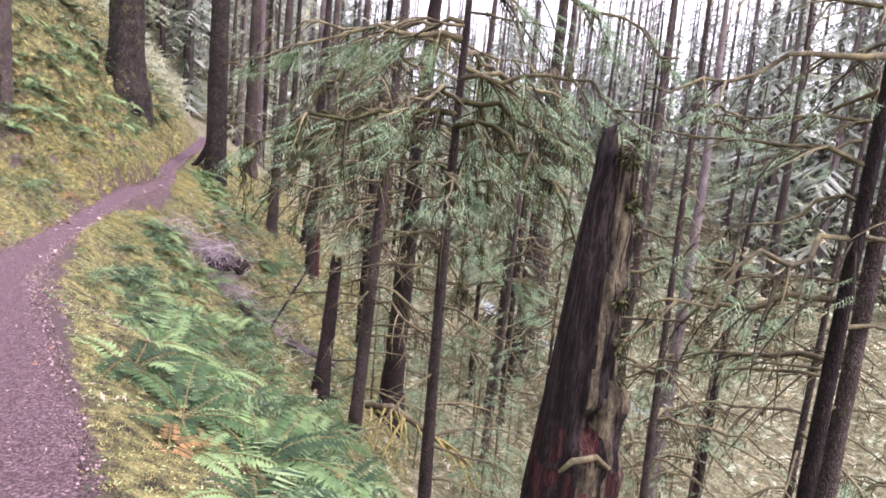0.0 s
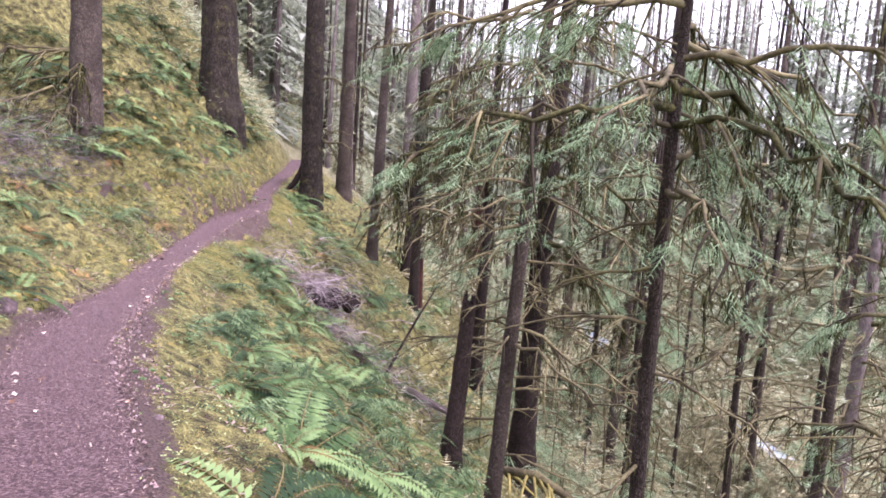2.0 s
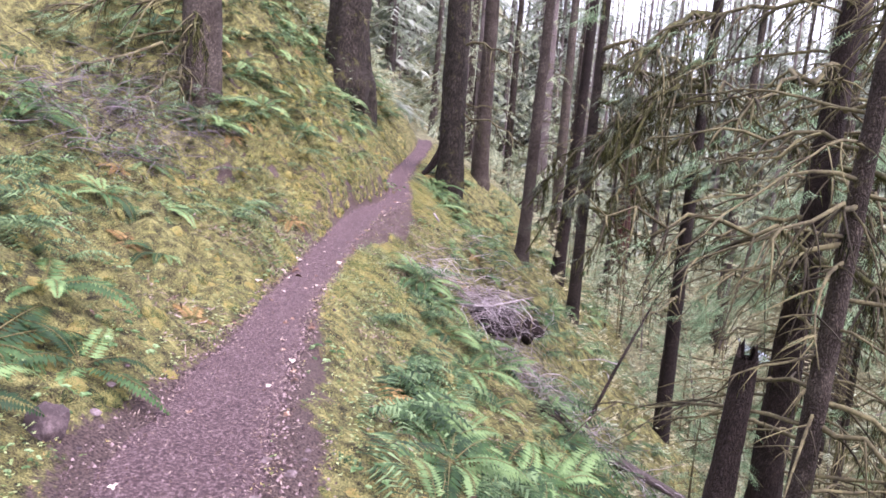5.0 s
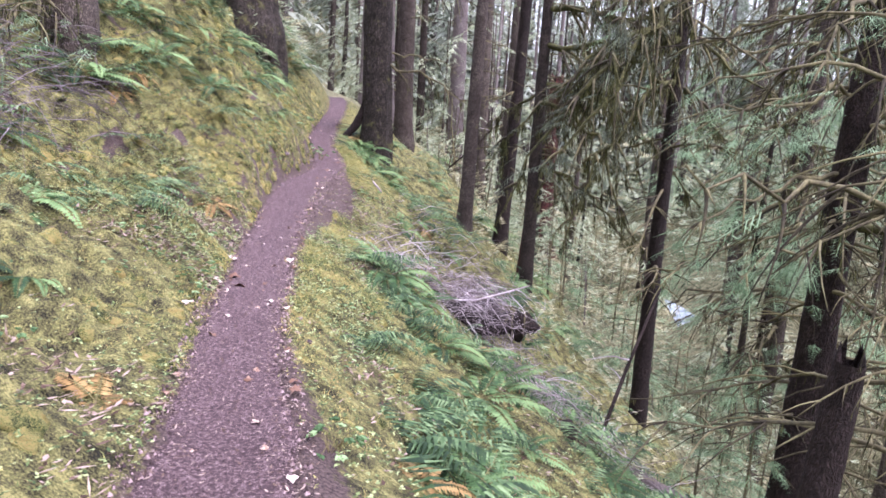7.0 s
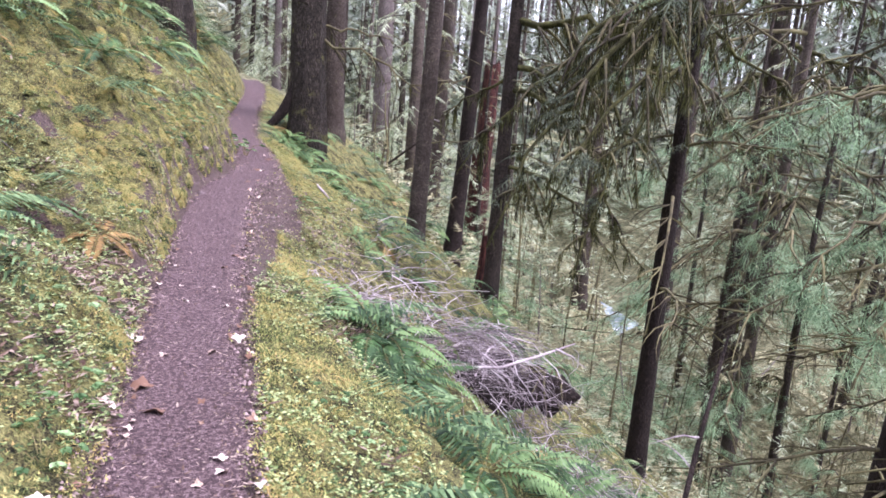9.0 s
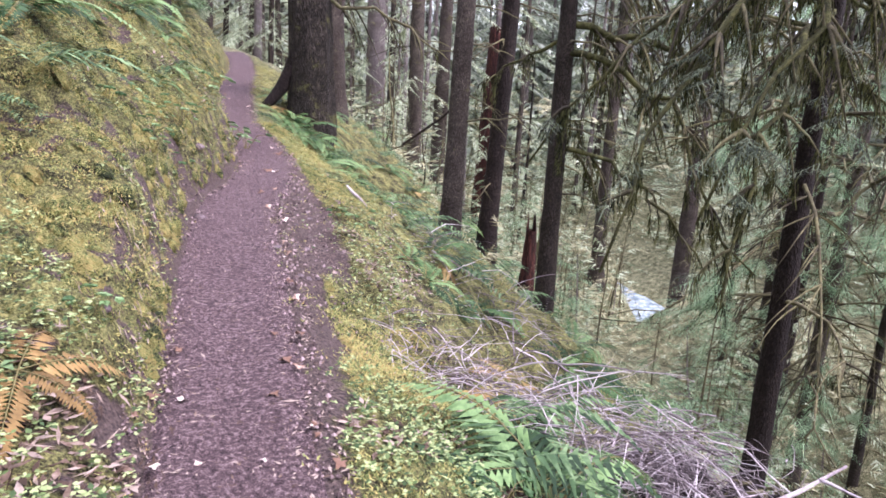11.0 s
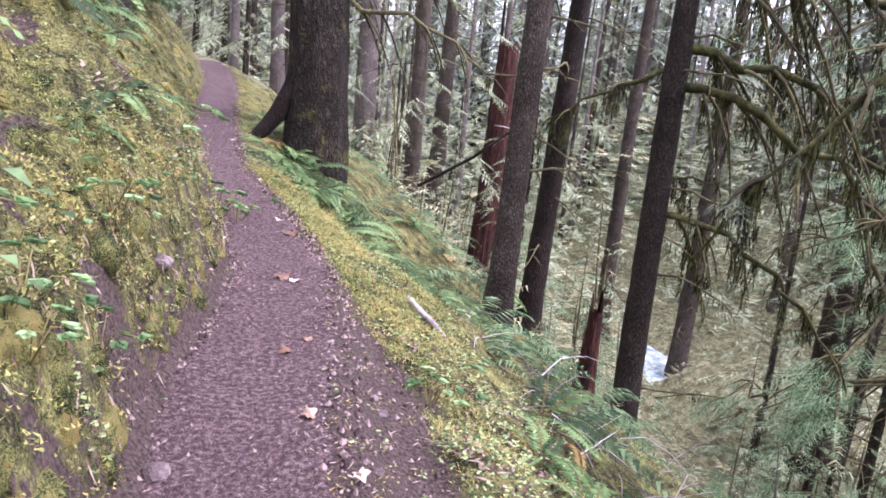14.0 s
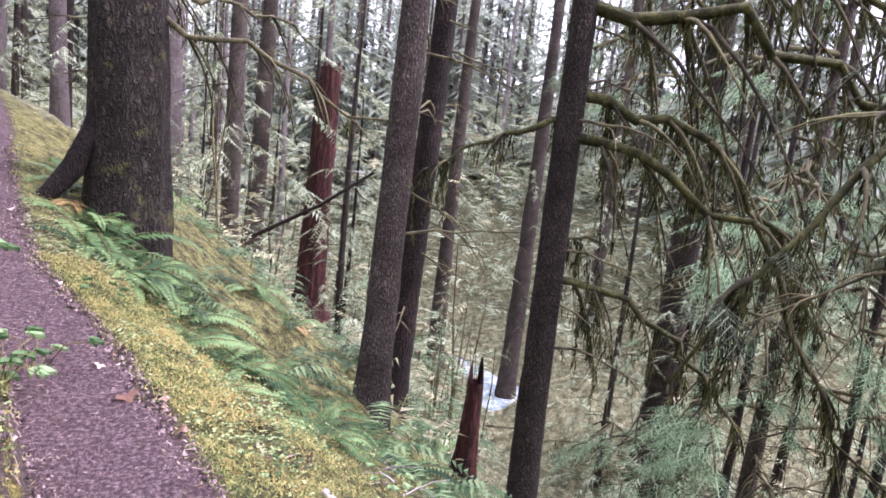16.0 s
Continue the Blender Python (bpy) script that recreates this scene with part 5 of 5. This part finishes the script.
# ---- brushwood, logs and roots ----
def brush(x, y, spread, n, seed, mat, label, lift=0.25, z=None, length=0.9):
    rng = random.Random(seed)
    z0 = land(x, y) if z is None else z
    top = holder("brush_pile", (x, y, z0), label, "brushwood")
    m = Mesh()
    for q in range(n):
        bx, by = [max(-1.5 * spread, min(1.5 * spread, rng.gauss(0, spread))) for _ in (0, 1)]
        bz = (land(x + bx, y + by) - z0 if z is None else -0.15) + rng.uniform(0, lift)
        c = limb_curve((bx, by, bz), rng.uniform(0, 6.28), length * rng.uniform(0.3, 1), rng.uniform(-0.35, 0.5), rng.uniform(0.0, 0.8), rng, 6)
        r = rng.choice((0.002, 0.003, 0.004, 0.006))
        tube(m, c, [r * (1 - 0.7 * i / 6) for i in range(7)], 3)
    tagged(part("twig_tangle", m, mat, top), kind="stuff")
    return top


def brush_dome(x, y, z, wide, tall, n, seed, label):
    """A rounded heap of dead twigs that arch over one another, ragged at the rim."""
    rng = random.Random(seed)
    top = holder("brush_pile", (x, y, z), label, "brushwood")
    m = Mesh()
    for q in range(n):
        a, f = rng.uniform(0, 6.28), rng.uniform(-0.1, 1.0) if q % 7 else rng.uniform(0.6, 1.15)
        turn, bend = rng.uniform(-1, 1) * 1.6, rng.gauss(0, 0.3)
        shell = rng.uniform(0.3, 1.2)
        span, c = rng.uniform(0.25, 0.75), []
        for k in range(7):
            g = max(-0.2, f + (k / 6 - 0.5) * span * math.cos(turn) * 1.5)
            b = a + (k / 6 - 0.5) * span * (math.sin(turn) * 2 + bend)
            c.append(Vector((wide * shell * math.cos(g * 1.57) * math.cos(b), wide * shell * math.cos(g * 1.57) * math.sin(b), tall * shell * math.sin(g * 1.57))) + Vector((rng.gauss(0, 0.02), rng.gauss(0, 0.02), rng.gauss(0, 0.02))))
        off = Vector((rng.gauss(0, 1), rng.gauss(0, 1), rng.gauss(0, 0.6)))
        c = [p + off * (0.16 * wide * (k / 6 - 0.3) * rng.uniform(0.6, 1.4)) for k, p in enumerate(c)]
        if q % 3 == 0:
            c = limb_curve(c[0], rng.uniform(0, 6.28), rng.uniform(0.15, 0.55), rng.uniform(-0.5, 0.9), rng.uniform(0, 0.9), rng, 6)
        r = rng.choice((0.0015, 0.002, 0.003, 0.003, 0.006))
        tube(m, c, [r * (1 - 0.6 * i / 6) for i in range(7)], 3)
    tagged(part("twig_tangle", m, GREYTWIG, top), kind="stuff")
    # dark core added to stand for the shade within the twigs
    m = Mesh()
    for k in range(9):
        for j in range(22):
            a, f = 2 * math.pi * j / 22, k / 8 * 1.5
            p = Vector((0.6 * wide * math.cos(f) * math.cos(a), 0.6 * wide * math.cos(f) * math.sin(a), 0.4 * tall * math.sin(f) - 0.15 * (k == 0)))
            m.v.append(p * (1 + 0.35 * noise.noise(p * 4 + Vector((seed, 0, 0)))))
    for k in range(8):
        for j in range(22):
            m.f.append((k * 22 + j, k * 22 + (j + 1) % 22, (k + 1) * 22 + (j + 1) % 22, (k + 1) * 22 + j))
            m.m.append(0)
    part("soil", m, DARKBARK, top, "added dark core standing for shade inside the heap")
    return top


brush_dome(-5.62, 17.5, -1.28, 0.85, 0.45, 560, 1, "rounded heap of bleached purplish grey twigs")
brush(-5.75, 17.4, 0.5, 420, 21, GREYTWIG, "bleached purplish grey twigs strewn round the heap", 0.55, length=0.8)
brush_dome(-4.95, 16.2, -2.0, 0.55, 0.5, 320, 11, "rounded heap of bleached grey twigs on the slope")
brush(-6.75, 18.1, 0.34, 300, 2, GREYTWIG, "bleached grey twigs lying on the slope", 0.12, length=0.6)
brush(-4.7, 16.3, 0.4, 240, 3, GREYTWIG, "grey dead twigs round a fallen log", 0.25)
brush(-3.4, 16.6, 0.5, 120, 4, GREYTWIG, "grey dead twigs round a fallen log", 0.3)
brush(-6.15, 21.0, 0.45, 110, 5, GREYTWIG, "dry brown twigs on the slope", 0.2)
brush(-6.9, 22.2, 0.25, 60, 6, GREYTWIG, "dry brown twigs on the slope", 0.12, length=0.5)
brush(-6.0, 19.3, 0.5, 80, 7, TWIG, "mossy dead twigs on the slope", 0.2)
brush(-4.4, 14.6, 0.5, 60, 8, TWIG, "mossy dead twigs on the slope", 0.2)
brush(-10.6, 15.6, 0.6, 320, 9, PURPLETWIG, "thicket of purplish grey dead twigs on the bank", 0.9, length=1.0)
brush(-10.4, 13.9, 0.5, 260, 10, PURPLETWIG, "thicket of purplish grey dead twigs on the bank", 0.9, length=1.2)


def log(points, radii, mat, label, seed, twigs=8):
    rng = random.Random(seed)
    base = Vector(points[0])
    top = holder("fallen_log", base, label, "log")
    m = Mesh()
    pts = [Vector(p) - base for p in points]
    tube(m, pts, radii, 10, 0, 0.25, 0.06, seed)
    part("trunk", m, mat, top)
    for k in range(twigs):
        m = Mesh()
        i = rng.randrange(len(pts) - 1)
        c = limb_curve(pts[i].lerp(pts[i + 1], rng.random()), rng.uniform(0, 6.28), rng.uniform(0.3, 0.9), rng.uniform(0.1, 0.7), 0.3, rng, 5)
        tube(m, c, [0.012 * (1 - 0.8 * j / 5) for j in range(6)], 4)
        part("dead_branch", m, GREYTWIG, top)


log([(-5.3, 16.6, -1.75), (-4.6, 16.65, -2.2), (-3.9, 16.7, -2.7), (-3.1, 16.7, -3.05), (-2.3, 16.75, -3.4)], [0.13, 0.12, 0.1, 0.08, 0.06], PALEBARK, "fallen grey log with dead twigs on the slope", 3, 14)
log([(-6.45, 17.0, -0.68), (-6.2, 16.85, -0.82), (-5.9, 16.78, -0.88), (-5.5, 16.78, -0.86), (-5.15, 16.85, -0.75), (-4.85, 16.95, -0.66)], [0.012, 0.016, 0.017, 0.015, 0.012, 0.007], GREYTWIG, "long pale curved branch across the twig heap", 7, 3)
log([(-3.9, 16.5, -2.6), (-3.5, 17.2, -1.7), (-3.05, 17.9, -0.8)], [0.03, 0.025, 0.015], DARKBARK, "thin dark dead branch propped on the log", 4, 3)
log([(x, y, land(x, y) + 0.035) for x, y in ((-7.78, 21.7), (-7.7, 21.58), (-7.62, 21.46), (-7.55, 21.34))], [0.016, 0.02, 0.018, 0.01], GREYTWIG, "short bleached stick lying on the bank", 5, 0)
log([(-7.05, 29.9, -0.6), (-6.3, 28.8, 0.1), (-5.8, 28.0, 0.7)], [0.03, 0.025, 0.02], DARKBARK, "thin broken dead pole leaning on a trunk", 6, 2)


def root_mound(x, y, z, r, seed, label):
    """An upturned lump of soil and roots."""
    m = Mesh()
    n, rings = 18, 9
    for k in range(rings):
        f = k / (rings - 1) * math.pi
        for j in range(n):
            a = 2 * math.pi * j / n
            p = Vector((math.sin(f) * math.cos(a), math.sin(f) * math.sin(a), math.cos(f) * 0.8))
            p *= r * (1 + 0.8 * noise.noise(p * 1.6 + Vector((seed, 0, 0))))
            m.v.append(p)
    for k in range(rings - 1):
        for j in range(n):
            m.f.append((k * n + j, (k + 1) * n + j, (k + 1) * n + (j + 1) % n, k * n + (j + 1) % n))
            m.m.append(0)
    top = holder("root_mound", (x, y, z), label, "roots")
    part("soil", m, DARKBARK, top)
    rng = random.Random(seed)
    for q in range(9):
        m = Mesh()
        c = limb_curve((rng.uniform(-r, r) * 0.6, rng.uniform(-r, r) * 0.6, r * 0.75), rng.uniform(0, 6.28), rng.uniform(0.5, 1.0) * r * 1.6, 0.1, 1.0, rng, 6)
        tube(m, c, [0.014 * (1 - 0.8 * i / 6) for i in range(7)], 4)
        part("root", m, TWIG, top)


# this clump's dark colour also stands for the shaded hollow under its roots
root_mound(-4.98, 17.4, -1.3, 0.24, 2, "upturned root clump with mossy top, dark for its shaded hollow")
root_mound(-4.6, 15.4, -2.2, 0.5, 5, "mossy rotten stump under ferns")
root_mound(-3.3, 13.4, -2.9, 0.5, 6, "mossy rotten stump under ferns")


def root_fan():
    """Mossy drooping roots and boughs, placed to fit the camera's view beside the slim conifer."""
    rng = random.Random(8)
    top = holder("root_fan", (-1.05, 14.7, -3.35), "drooping mossy roots and boughs below a trunk", "roots")
    spine = [Vector((-0.3, 0.6, -0.4)), Vector((0.3, 0.1, -0.2)), Vector((0.9, -0.1, -0.45)), Vector((1.6, -0.1, -0.9)), Vector((2.1, 0, -1.3))]
    m = Mesh()
    tube(m, spine, [0.07, 0.08, 0.07, 0.05, 0.03], 7, 0, 0.2)
    part("root", m, TWIG, top)
    for k in range(16):
        m = Mesh()
        i = rng.randrange(4)
        p = spine[i].lerp(spine[i + 1], rng.random())
        c = limb_curve(p, rng.uniform(-2.2, -0.2), rng.uniform(0.7, 1.5), -0.1, rng.uniform(0.7, 1.2), rng, 8)
        tube(m, c, [0.035 * (1 - 0.75 * j / 8) for j in range(9)], 5, 0, 0.2)
        for _ in range(20):
            j = rng.randrange(8)
            strand(m, c[j].lerp(c[j + 1], rng.random()), rng, 0.04, 0.15)
        part("root", m, [MOSSROOT, HANG], top)


MOSSROOT = material("mossy_root", [(0.1, 0.09, 0.03), (0.24, 0.21, 0.07), (0.4, 0.34, 0.12)], 4, 0.95, 0.5, 30)
root_fan()
